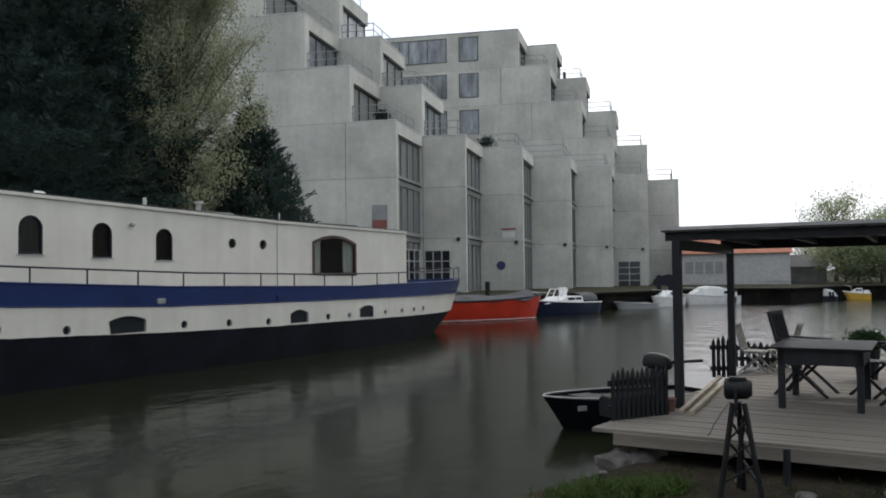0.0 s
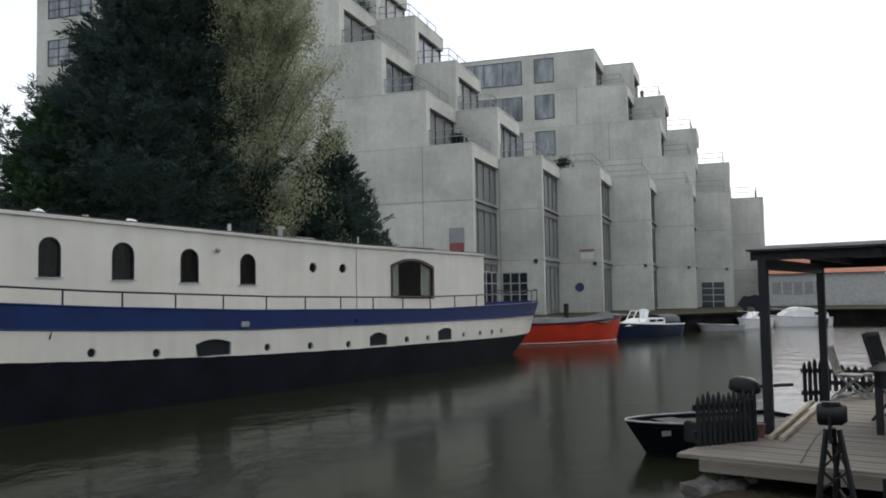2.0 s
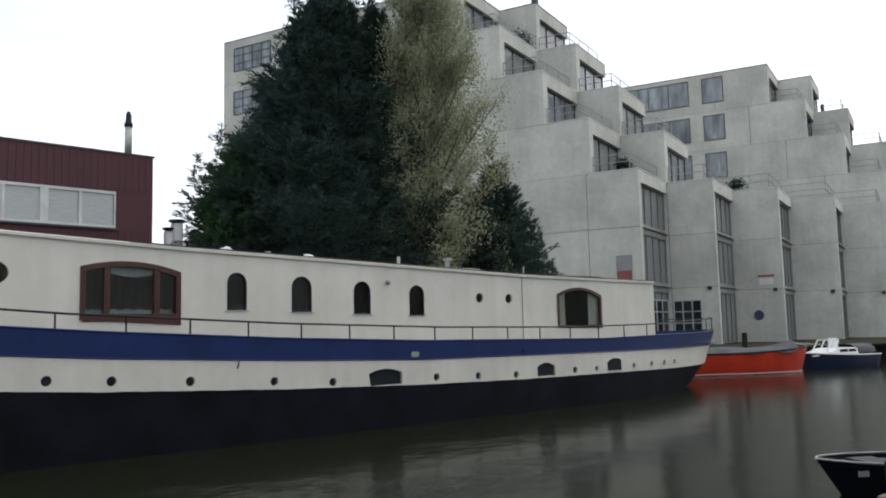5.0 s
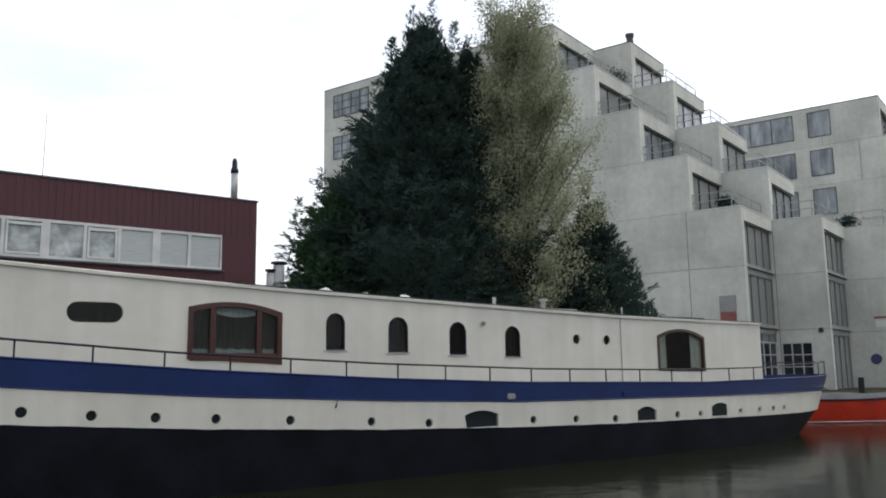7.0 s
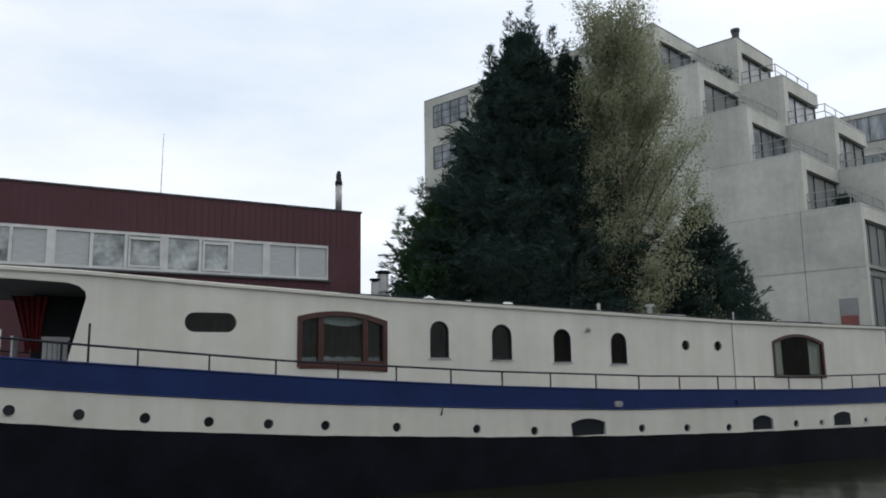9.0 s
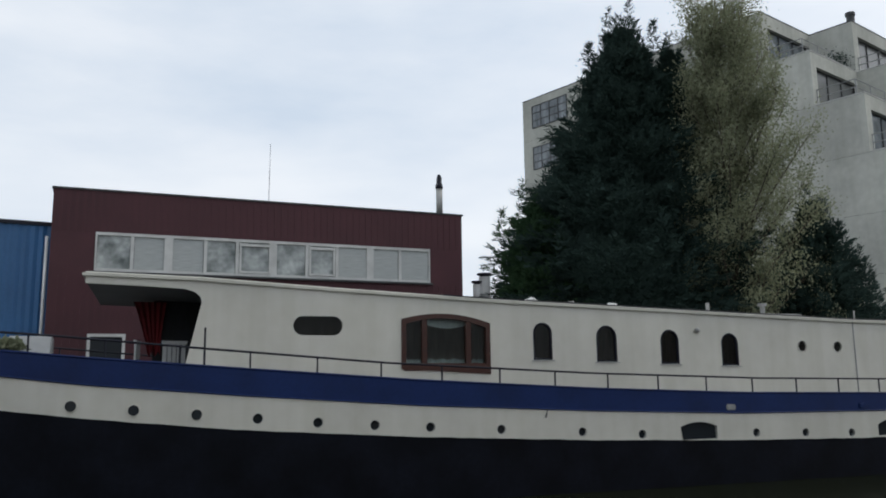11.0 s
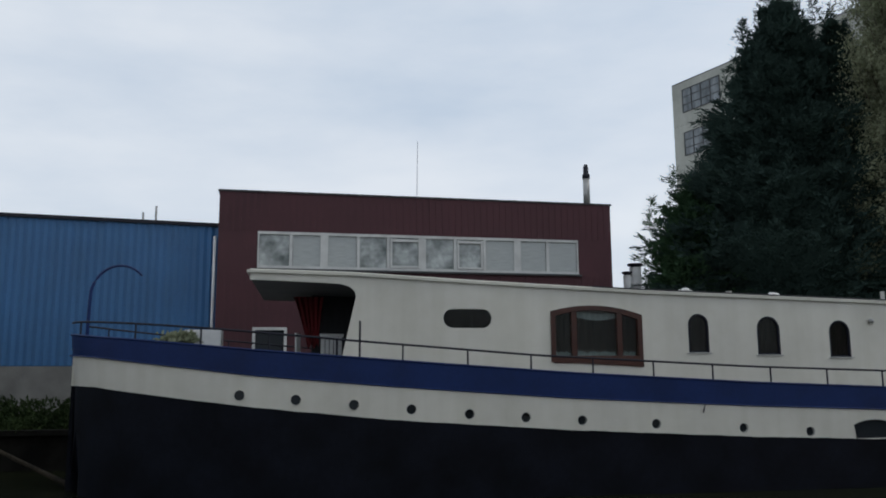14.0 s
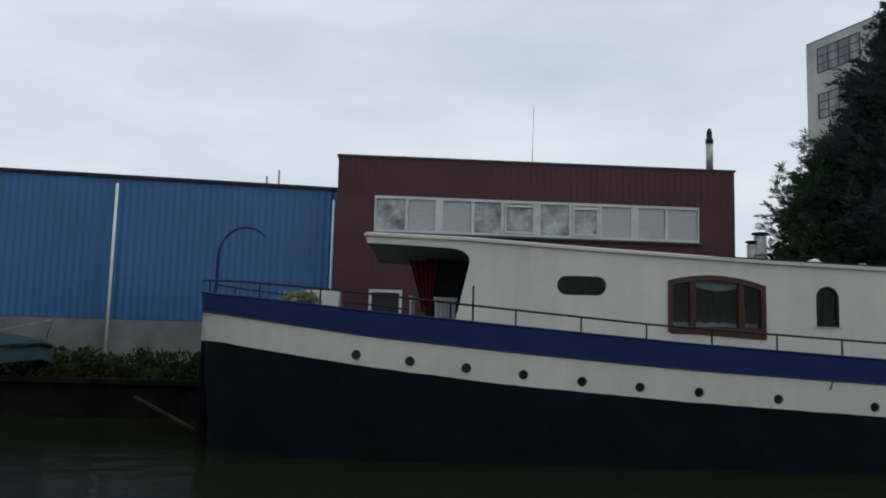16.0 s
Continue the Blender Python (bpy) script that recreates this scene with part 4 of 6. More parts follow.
# aft cockpit: red curtain, bench
bm = B()
n = 10
vs = []
for j in range(9):
    f = j / 8
    wide = 0.62 - 0.42 * f ** 0.8 + 0.10 * max(0, f - 0.7)
    vs.append([bm.verts.new((-0.12 + 0.10 * f + wide * (k / n - 0.5), CN + 2.2 + 0.05 * (k % 2) * (1 - 0.4 * f), 3.72 - 1.02 * f - 0.05 * math.sin(k * 1.3) * f)) for k in range(n + 1)])
for p, q in zip(vs, vs[1:]):
    for k in range(n):
        bm.faces.new((p[k], p[k + 1], q[k + 1], q[k]))
part("curtain", bm, M_REDCLOTH, boat, "red curtain in the aft cockpit")


# ---- dark red house behind the boat ----
RED = pose(0, 0, 0, 0, 0, 74.0)
Q = 24.0
house = thing("red_house", "dark red flat-roofed house with a band of white framed windows", "house", RED)
A0, A1 = -1.68, 10.32
bm = B()
box(bm, A0, A1, Q, Q + 9, 0.6, 5.22)
part("wall", bm, M_REDWALL, house, "dark red clad wall")
for x0, x1, y0, z0, z1 in ((A0, -0.57, Q, 5.22, 7.45), (9.20, A1, Q, 5.22, 7.45), (-0.57, 9.20, Q, 6.30, 7.45), (-0.57, 9.20, Q + 1.2, 5.22, 6.30)):
    bm = B()
    box(bm, x0, x1, y0, Q + 9, z0, z1)
    part("wall", bm, M_REDWALL, house)
bm = B()
box(bm, A0 - 0.04, A1 + 0.04, Q - 0.04, Q + 9.04, 7.45, 7.50)
part("roof", bm, M_ROOFFELT, house, "dark flat roof edge")
# upright ribs of the cladding
for z0, z1 in ((0.85, 5.14), (6.31, 7.44)):
    bm = B()
    box(bm, -0.035, 0.035, -0.016, 0.004, z0, z1)
    rib_mesh = finish(bm, "cladding_rib", M_REDWALL)
    for k in range(1, 60):
        ob = new("cladding_rib", rib_mesh)
        ob.parent = house
        ob.location = (A0 + 12.0 * k / 60, Q, 0)
# the band of windows
band = B()
for a, b in ((5.22, 5.30), (6.22, 6.30)):
    box(band, -0.57, 9.20, Q - 0.03, Q + 0.08, a, b)
wins = part("window_band", band, M_PVC, house, "band of white framed windows")
edges = [-0.57, 0.38, 1.34, 2.34, 3.23, 4.26, 5.27, 6.19, 7.23, 8.20, 9.20]
for k, s in enumerate(edges):
    bm = B()
    w = 0.11 if k in (2, 5, 8) else 0.045
    box(bm, s - w if k else s, s + w if k < 10 else s, Q - 0.03, Q + 0.08, 5.30, 6.22)
    part("mullion", bm, M_PVC, wins)
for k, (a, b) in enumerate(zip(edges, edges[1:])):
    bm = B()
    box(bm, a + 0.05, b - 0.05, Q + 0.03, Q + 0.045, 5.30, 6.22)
    # pane coloured with pale sky and dark tree reflections
    part("pane", bm, M_GLASS_MOTTLED, wins)
    if k in (1, 2, 7, 8, 9):
        bm = B()
        box(bm, a + 0.06, b - 0.06, Q + 0.018, Q + 0.026, 5.31, 6.21)
        part("blind", bm, M_BLIND, wins, "pale drawn blind")
    if k == 4 or k == 6:
        bm = B()
        t = 0.06
        for x0, x1, z0, z1 in ((a + 0.06, a + 0.06 + t, 5.31, 6.2), (b - 0.06 - t, b - 0.06, 5.31, 6.2), (a + 0.12, b - 0.12, 5.31, 5.37), (a + 0.12, b - 0.12, 6.1, 6.17)):
            box(bm, x0, x1, Q - 0.045, Q + 0.02, z0, z1)
        part("casement", bm, M_PVC, wins)
bm = B()
box(bm, -0.65, 9.28, Q - 0.10, Q - 0.03, 5.16, 5.215)
part("window_sill", bm, M_ROOFFELT, house, "dark drip strip below the windows")
# lower door or window with a pale frame
bm = B()
box(bm, -0.56, 0.24, Q - 0.02, Q - 0.005, 1.3, 3.44)
door = part("door", bm, M_GLASS, house, "glazed lower door")
bm = B()
for x0, x1, z0, z1 in ((-0.64, -0.56, 1.3, 3.52), (0.24, 0.32, 1.3, 3.52), (-0.56, 0.24, 3.44, 3.52)):
    box(bm, x0, x1, Q - 0.06, Q - 0.004, z0, z1)
part("door_frame", bm, M_PVC, door)
# stove pipe with a dark cowl, and a thin aerial
bm = B()
tube(bm, [(9.60, Q + 0.12, 7.45), (9.60, Q + 0.12, 8.35)], 0.105, 14)
fl = part("stove_pipe", bm, M_STEELGREY, house, "steel stove pipe", smooth=True)
bm = B()
tube(bm, [(9.60, Q + 0.12, 8.33), (9.60, Q + 0.12, 8.45), (9.60, Q + 0.12, 8.5), (9.60, Q + 0.12, 8.68), (9.60, Q + 0.12, 8.8)], [0.12, 0.12, 0.085, 0.085, 0.05], 14)
part("cowl", bm, M_DARKSTEEL, fl, "dark pipe cowl", smooth=True)
bm = B()
tube(bm, [(4.15, Q + 0.3, 7.45), (4.17, Q + 0.3, 9.35)], [0.010, 0.006], 6)
part("aerial", bm, M_DARKSTEEL, house, "thin roof aerial")

# chimneys on a low roof beyond the house
low = thing("low_shed", "low flat-roofed shed with two small pale chimneys", "shed", RED)
bm = B()
box(bm, 10.9, 16.2, Q + 1.5, Q + 6, 0.6, 4.55)
part("wall", bm, M_PLINTH, low)
for s, w, h, r in ((12.02, Q + 2.0, 5.9, 0.20), (11.72, Q + 2.0, 5.62, 0.14)):
    bm = B()
    tube(bm, [(s, w, 4.5), (s, w, h - 0.12)], r, 12)
    c = part("chimney", bm, M_SIGNWHITE, low, "short pale chimney", smooth=True)
    bm = B()
    tube(bm, [(s, w, h - 0.06), (s, w, h)], r * 1.35, 12)
    tube(bm, [(s, w, h - 0.13), (s, w, h - 0.06)], r * 0.8, 12)
    part("chimney_cap", bm, M_DARKSTEEL, c)
bm = B()
box(bm, 12.4, 13.6, Q + 1.6, Q + 3, 4.55, 4.95)
part("roof_box", bm, M_TILE, low, "small brown roof box")

# ---- blue steel shed ----
shed = thing("blue_shed", "blue corrugated steel shed on a grey block plinth", "shed", RED @ pose(-1.70, Q + 0.35, 0, 0, 0, 6.4))
WID = 30.0
bm = B()
n = 300
rows = []
for z in (2.45, 6.45):
    row = []
    for k in range(n + 1):
        s = -WID * k / n
        row.append(bm.verts.new((s, 0.022 * (1 if k % 2 else -1), z)))
    rows.append(row)
for k in range(n):
    bm.faces.new((rows[0][k], rows[0][k + 1], rows[1][k + 1], rows[1][k]))
part("corrugated_wall", bm, M_BLUESHED, shed, "blue corrugated sheet wall")
bm = B()
box(bm, -WID, 0, 0.04, 12, 0.6, 6.42)
part("inner_wall", bm, M_BLUESHED, shed)
bm = B()
box(bm, -WID - 0.1, 0.0, -0.06, 12, 6.45, 6.55)
part("roof_edge", bm, M_DARKSTEEL, shed)
bm = B()
box(bm, -WID, 0, -0.05, 0.03, 0.6, 2.43)
part("plinth", bm, M_PLINTH, shed, "grey block plinth")
for s in (-0.10, -6.22, -12.6):
    bm = B()
    tube(bm, [(s, -0.12, 1.2 if s < -1 else 1.0), (s, -0.12, 6.28 if s < -1 else 6.15)], 0.042, 10)
    part("downpipe", bm, M_SIGNWHITE, shed, "white plastic downpipe", smooth=True)
for s in (-1.75, -2.1):
    bm = B()
    tube(bm, [(s, 0.4, 6.5), (s, 0.4, 7.05 if s > -1.9 else 6.85)], 0.03, 8)
    part("roof_pipe", bm, M_STEELGREY, shed)


# ---- trees ----
def leaf_cloud(name, centers, dirs, length, width, mat, parent, label, rng, bend=0.3):
    """Many small pointed leaf sprays, each a bent strip of two quads."""
    n = len(centers)
    d = dirs / np.linalg.norm(dirs, axis=1)[:, None]
    rv = rng.normal(size=(n, 3))
    side = np.cross(d, rv)
    side /= np.linalg.norm(side, axis=1)[:, None] + 1e-9
    nor = np.cross(side, d)
    L = (length * rng.uniform(0.6, 1.3, n))[:, None]
    W = (width * rng.uniform(0.6, 1.3, n))[:, None]
    p0 = centers
    p1 = centers + d * L * 0.5 + nor * L * bend * 0.2
    p2 = centers + d * L - nor * L * bend * 0.3
    v = np.stack([p0 - side * W * 0.25, p0 + side * W * 0.25, p1 - side * W * 0.5, p1 + side * W * 0.5, p2], axis=1).reshape(-1, 3)
    base = np.arange(n) * 5
    quads = np.stack([base, base + 1, base + 3, base + 2], axis=1).tolist()
    tris = np.stack([base + 2, base + 3, base + 4], axis=1).tolist()
    me = bpy.data.meshes.new(name)
    me.from_pydata(v.tolist(), [], quads + tris)
    me.materials.append(mat)
    ob = new(name, me)
    ob.parent = parent
    tagged(ob, label)
    return ob


def conifer(name, label, base, height, radius, seed, count, mat, lean=(0, 0), power=0.72, cap=9.0, spires=70, feather=0.15, leaders=((0.0, 0.0, 0.2, 0.8),)):
    """A dense conifer: trunk, a rough dark core, and feathery sprays that lift at the tips."""
    rng = np.random.default_rng(seed)
    tree = thing(name, label, "tree", pose(*base))
    bm = B()
    tube(bm, [(0, 0, -0.3), (lean[0] * 0.5, lean[1] * 0.5, height * 0.5), (lean[0], lean[1], height * 0.97)], [0.32, 0.2, 0.03], 10)
    part("trunk", bm, M_BARK, tree, "brown trunk", smooth=True)

    def env(f):
        return np.minimum(radius * (1 - f) ** power, cap)

    # boughs: each ends in a flat feathery fan of sprays that bows over at its edges
    m = 66
    nb = count // m
    f = rng.uniform(0.0, 1.0, nb) ** 1.2
    az = rng.uniform(0, math.tau, nb)
    tier = 0.93 + 0.09 * np.sin(f * 41 + 2.0 * np.sin(az * 2 + seed)) + 0.06 * np.sin(az * 5 + f * 17)
    reach = env(f) * tier * (0.74 + 0.26 * rng.uniform(0, 1, nb) ** 0.7) + (rng.uniform(0, 1, nb) > 0.82) * rng.uniform(0.1, 0.5 + feather * 1.6, nb) * (0.35 + 0.65 * (1 - f))
    fan = np.minimum(0.35 + 0.42 * reach, 1.55) * rng.uniform(0.75, 1.2, nb)
    rise = 0.22 + 0.75 * f ** 1.5 + rng.normal(0, 0.16, nb)
    out = np.stack([np.cos(az), np.sin(az), rise], 1)
    out /= np.linalg.norm(out, axis=1)[:, None]
    across = np.stack([-np.sin(az), np.cos(az), rng.normal(0, 0.55, nb)], 1)
    across /= np.linalg.norm(across, axis=1)[:, None]
    foot = np.stack([np.cos(az) * reach + lean[0] * f, np.sin(az) * reach + lean[1] * f, 0.02 * height + f * height * 0.97 + 0.15 * reach], 1) - out * fan[:, None]
    u = rng.uniform(0.0, 1.0, (nb, m)) ** 0.8
    v = rng.uniform(-1, 1, (nb, m))
    half = 0.36 * fan[:, None] * (1 - u) ** 0.75 * (0.45 + 0.55 * np.abs(np.sin(u * 9 + f[:, None] * 40)))
    pos = foot[:, None, :] + out[:, None, :] * (fan[:, None] * u)[:, :, None] + across[:, None, :] * (half * v)[:, :, None]
    pos[:, :, 2] -= 0.16 * fan[:, None] * u ** 2 + 0.35 * np.abs(v) * half
    pos += rng.normal(0, 0.03, pos.shape)
    aim = out[:, None, :] * 0.9 + across[:, None, :] * (0.75 * v)[:, :, None] + rng.normal(0, 0.16, pos.shape)
    aim[:, :, 2] -= 0.25 * u
    C, D = [pos.reshape(-1, 3)], [aim.reshape(-1, 3)]
    # small upright spires that break the outline
    for j in range(spires):
        f0 = rng.uniform(0.35, 0.97)
        a0 = rng.uniform(0, math.tau)
        r0 = float(env(np.array(f0))) * 0.82
        tall = rng.uniform(0.5, 1.5)
        m = int(95 * tall)
        u = rng.uniform(0, 1, m)
        a = rng.uniform(0, math.tau, m)
        rr = 0.24 * (1 - u) * tall ** 0.5
        C.append(np.stack([math.cos(a0) * r0 + lean[0] * f0 + np.cos(a) * rr, math.sin(a0) * r0 + lean[1] * f0 + np.sin(a) * rr, 0.02 * height + f0 * height * 0.97 + tall * (u - 0.2)], 1))
        D.append(np.stack([np.cos(a) + rng.normal(0, 0.3, m), np.sin(a) + rng.normal(0, 0.3, m), 1.0 + rng.normal(0, 0.4, m)], 1))
    # thin leaders that stand out above the crown
    for dx, dy, top, thick in leaders:
        m = int(230 * thick)
        u = rng.uniform(0, 1, m) ** 0.8
        whorl = 0.55 + 0.45 * np.sin(u * 34)
        a = rng.uniform(0, math.tau, m)
        rr = thick * 0.62 * (1 - u) * whorl * rng.uniform(0.2, 1.0, m)
        zb = height - 1.6
        C.append(np.stack([lean[0] + dx + np.cos(a) * rr + 0.05 * np.sin(u * 7), lean[1] + dy + np.sin(a) * rr, zb + (top + 1.6) * u + rr * 0.25], 1))
        D.append(np.stack([np.cos(a) + rng.normal(0, 0.3, m), np.sin(a) + rng.normal(0, 0.3, m), 0.7 + rng.normal(0, 0.4, m)], 1))
    C, D = np.concatenate(C), np.concatenate(D)
    leaf_cloud("crown", C, D, 0.22, 0.038, mat, tree, "dark feathery green crown", rng)
    # the dim heart of the crown
    bm = B()
    rings = []
    for j in range(16):
        g = j / 15
        ring = []
        for k in range(18):
            a = k * math.tau / 18
            r = float(env(np.array(min(g, 0.985)))) * 0.66 * (1 - 0.5 * g ** 3) * (0.85 + 0.3 * noise.noise(Vector((math.cos(a) * 2, math.sin(a) * 2, g * 9 + seed))))
            ring.append(bm.verts.new((math.cos(a) * r + lean[0] * g, math.sin(a) * r + lean[1] * g, 0.03 * height + g * height * 0.94)))
        rings.append(ring)
    for q, w in zip(rings, rings[1:]):
        for k in range(18):
            bm.faces.new((q[k], q[(k + 1) % 18], w[(k + 1) % 18], w[k]))
    part("inner_crown", bm, mat, tree)
    return tree


def broadleaf(name, label, base, height, radius, seed, leaves, mat, upright=1.6, leaf=0.16, trunk_r=0.22, clump=0.55, low=0.15, limbs=26, twigs=5, bark=None, shift=(0, 0), slim=False):
    """A broad-leaved tree: tapered trunk, limbs, twigs and loose leaves round them."""
    rng = np.random.default_rng(seed)
    tree = thing(name, label, "tree", pose(*base))
    bm = B()
    pts = [(0, 0, -0.3), (0.1, 0.05, height * 0.3), (0.0, 0.1, height * 0.6), (0.1, 0.0, height * 0.95)]
    tube(bm, pts, [trunk_r, trunk_r * 0.75, trunk_r * 0.4, 0.03], 9)
    ends = []
    for k in range(limbs):
        f = low + (0.92 - low) * (k + rng.uniform(0, 0.8)) / limbs
        a = k * 2.4 + rng.uniform(-0.4, 0.4)
        p = Vector((0.05, 0.05, height * f))
        r = radius * (1 - ((f - 0.42) / 0.62) ** 2 * (0.9 if f > 0.42 else 0.5)) * rng.uniform(0.7, 1.1) if not slim else radius * 1.15 * (1 - 0.78 * f) * rng.uniform(0.6, 1.1)
        upright_here = upright * (0.30 + 0.70 * min(1.0, f / 0.5)) if slim else upright
        q = p + Vector((math.cos(a) * r * 0.5 + shift[0] * (1 - f), math.sin(a) * r * 0.5 + shift[1] * (1 - f), r * 0.45 * upright_here))
        e = p + Vector((math.cos(a) * r + shift[0] * 1.8 * (1 - f), math.sin(a) * r + shift[1] * 1.8 * (1 - f), r * 0.9 * upright_here))
        e.z = min(e.z, height * 1.02)
        t0 = trunk_r * 0.35 * (1.1 - f)
        tube(bm, [p, q, e], [t0 + 0.012, t0 * 0.5 + 0.008, 0.005], 6)
        for j in range(twigs):
            g = rng.uniform(0.25, 1.0)
            o = p.lerp(q, min(1, g * 2)) if g < 0.5 else q.lerp(e, g * 2 - 1)
            wild = Vector((rng.normal(0, 1), rng.normal(0, 1), abs(rng.normal(0.6, 0.8)))).normalized()
            if slim:
                wild = (wild * 0.75 + (e - p).normalized() * 0.65 + Vector((0, 0, 0.35))).normalized()
            tip = o + wild * rng.uniform(0.5, 1.0) * clump * 1.7
            mid = o.lerp(tip, 0.5) + Vector((rng.normal(0, 0.05), rng.normal(0, 0.05), 0.05))
            tube(bm, [o, mid, tip], [0.009, 0.006, 0.003], 3)
            ends.append((o, mid))
            ends.append((mid, tip))
    part("trunk", bm, bark or M_BARK, tree, "pale brown trunk and limbs", smooth=True)
    o = np.array([tuple(a) for a, b in ends])
    t = np.array([tuple(b) for a, b in ends])
    wt = (1 - 0.55 * np.clip((t[:, 2] / height - 0.72) / 0.28, 0, 1)) * (0.6 + 0.4 * np.clip(t[:, 2] / height / 0.45, 0, 1)) if slim else np.ones(len(o))
    pick = rng.choice(len(o), leaves, p=wt / wt.sum())
    u = rng.uniform(0.1, 1.15, leaves)[:, None]
    C = o[pick] * (1 - u) + t[pick] * u + rng.normal(0, clump * (0.22 if slim else 0.34), (leaves, 3))
    D = rng.normal(0, 1, (leaves, 3)) + np.array([0, 0, 0.2]) + ((t - o)[pick] * 2.0 if slim else 0.0)
    leaf_cloud("crown", C, D, leaf, leaf * 0.7, mat, tree, "loose crown of small leaves", rng)
    return tree


def at(yaw, dist, z=0.85):
    return (-math.sin(radians(yaw)) * dist, math.cos(radians(yaw)) * dist, z)


conifer("conifer_tree", "tall dense dark green conifer beside the concrete building", at(39.6, 30.2), 14.6, 7.0, 3, 235000, M_CONIFER, lean=(0.25, 0.25), power=0.82, cap=5.05, spires=90, feather=0.25,
        leaders=((0.28, 0.2, 1.15, 1.0), (-0.42, -0.2, 0.85, 1.1), (0.95, 0.7, 0.0, 1.0), (-1.1, -0.6, -0.5, 1.1)))
conifer("conifer_tree", "second dark conifer grown into the tall one", at(35.8, 30.2), 13.5, 4.7, 5, 76000, M_CONIFER, power=0.85, cap=2.7, feather=0.25, leaders=((0, 0, 0.5, 0.8), (0.4, 0.1, -0.2, 0.8)))
conifer("conifer_tree", "lower conifer with bright green feathery branch tips", at(45.5, 29.0), 7.6, 2.9, 8, 44000, M_CONIFER_G, power=0.6, cap=1.95, spires=18, feather=0.75, leaders=((-0.3, -0.3, 0.9, 0.9), (-0.8, -0.9, -0.2, 0.8)))
conifer("conifer_tree", "rounded dark green conifer by the concrete wall", at(27.6, 30.1), 7.0, 3.6, 11, 56000, M_CONIFER, power=0.76, cap=3.0, feather=0.3)
broadleaf("poplar_tree", "slender tree with loose pale green spring leaves", at(32.7, 29.0), 14.4, 2.85, 21, 98000, M_LEAF, upright=1.9, leaf=0.078, slim=True, clump=0.72, low=0.04, limbs=110, twigs=11, trunk_r=0.12, shift=(0.42, 0.27))

# ---- unseen plain walls, added to close the place and shape reflections ----
bm = B()
box(bm, -70, 70, -16.4, -16, -0.5, 5.3)
solid("unseen_wall_behind", bm, M_FARWALL, "unseen plain pale wall added behind the viewer for reflections", "wall", kind="structure")

# out of view, added so the cabin windows reflect a pale surface
bm = B()
box(bm, 24, 24.4, -16, 21, -0.5, 9)
solid("unseen_wall_side", bm, M_FARWALL, "unseen plain pale wall added beside the near bank for reflections", "wall", kind="structure")
# out of view, added for what the forward boat windows reflect
bm = B()
bar(bm, (24.2, 21, 3.75), (46, 62, 3.75), 0.4, 8.5)
solid("unseen_wall_end", bm, M_PLINTH, "unseen plain grey wall added beyond the deck for reflections", "wall", kind="structure")

# ---- moored small boats ----
def small_hull(parent, length, beam, high, bow_high, mat, rim, sheer=0.0, stern=0.75, rake=0.35, floor=None, rim_r=0.035):
    """A small hull along +x from stern to bow, with a rim."""
    bm = B()
    rows = []
    for k in range(19):
        f = k / 18
        w = beam / 2 * (stern + (1 - stern) * min(1, f / 0.4)) if f < 0.4 else beam / 2 * max(0.0, 1 - ((f - 0.4) / 0.6) ** 2.3) ** 0.7
        top = high + (bow_high - high) * f ** 2 + sheer * (1 - f) ** 2
        x = length * f
        pts = []
        for side in (-1, 1):
            ring = []
            for g, sw in ((0.0, 0.72), (0.45, 0.9), (1.0, 1.0)):
                ring.append(bm.verts.new((x - (1 - g) * rake * f ** 3, side * w * sw, -0.15 + (top + 0.15) * g)))
            pts.append(ring)
        rows.append(pts)
    for a, b in zip(rows, rows[1:]):
        for side in (0, 1):
            for g in range(2):
                bm.faces.new((a[side][g], b[side][g], b[side][g + 1], a[side][g + 1]))
    for g in range(2):
        bm.faces.new((rows[0][0][g], rows[0][1][g], rows[0][1][g + 1], rows[0][0][g + 1]))
    line = [tuple(r[0][2].co) for r in rows] + [tuple(r[1][2].co) for r in rows[::-1]]
    bmesh.ops.remove_doubles(bm, verts=bm.verts, dist=0.004)
    part("hull", bm, mat, parent, smooth=True)
    bm = B()
    tube(bm, line, rim_r, 6)
    part("rim", bm, rim, parent)
    bm = B()
    vs = [bm.verts.new((x, y, z - 0.06)) for x, y, z in line]
    n = len(vs)
    for k in range(n // 2 - 1):
        bm.faces.new((vs[k], vs[k + 1], vs[n - 2 - k], vs[n - 1 - k]))
    bmesh.ops.remove_doubles(bm, verts=bm.verts, dist=0.004)
    part("deck", bm, floor or rim, parent)
    return line


def place(a, b):
    """A boat's pose with its stern at a and its bow towards b."""
    ang = math.degrees(math.atan2(b[1] - a[1], b[0] - a[0]))
    return pose(a[0], a[1], 0, 0, 0, ang), math.hypot(b[0] - a[0], b[1] - a[1])


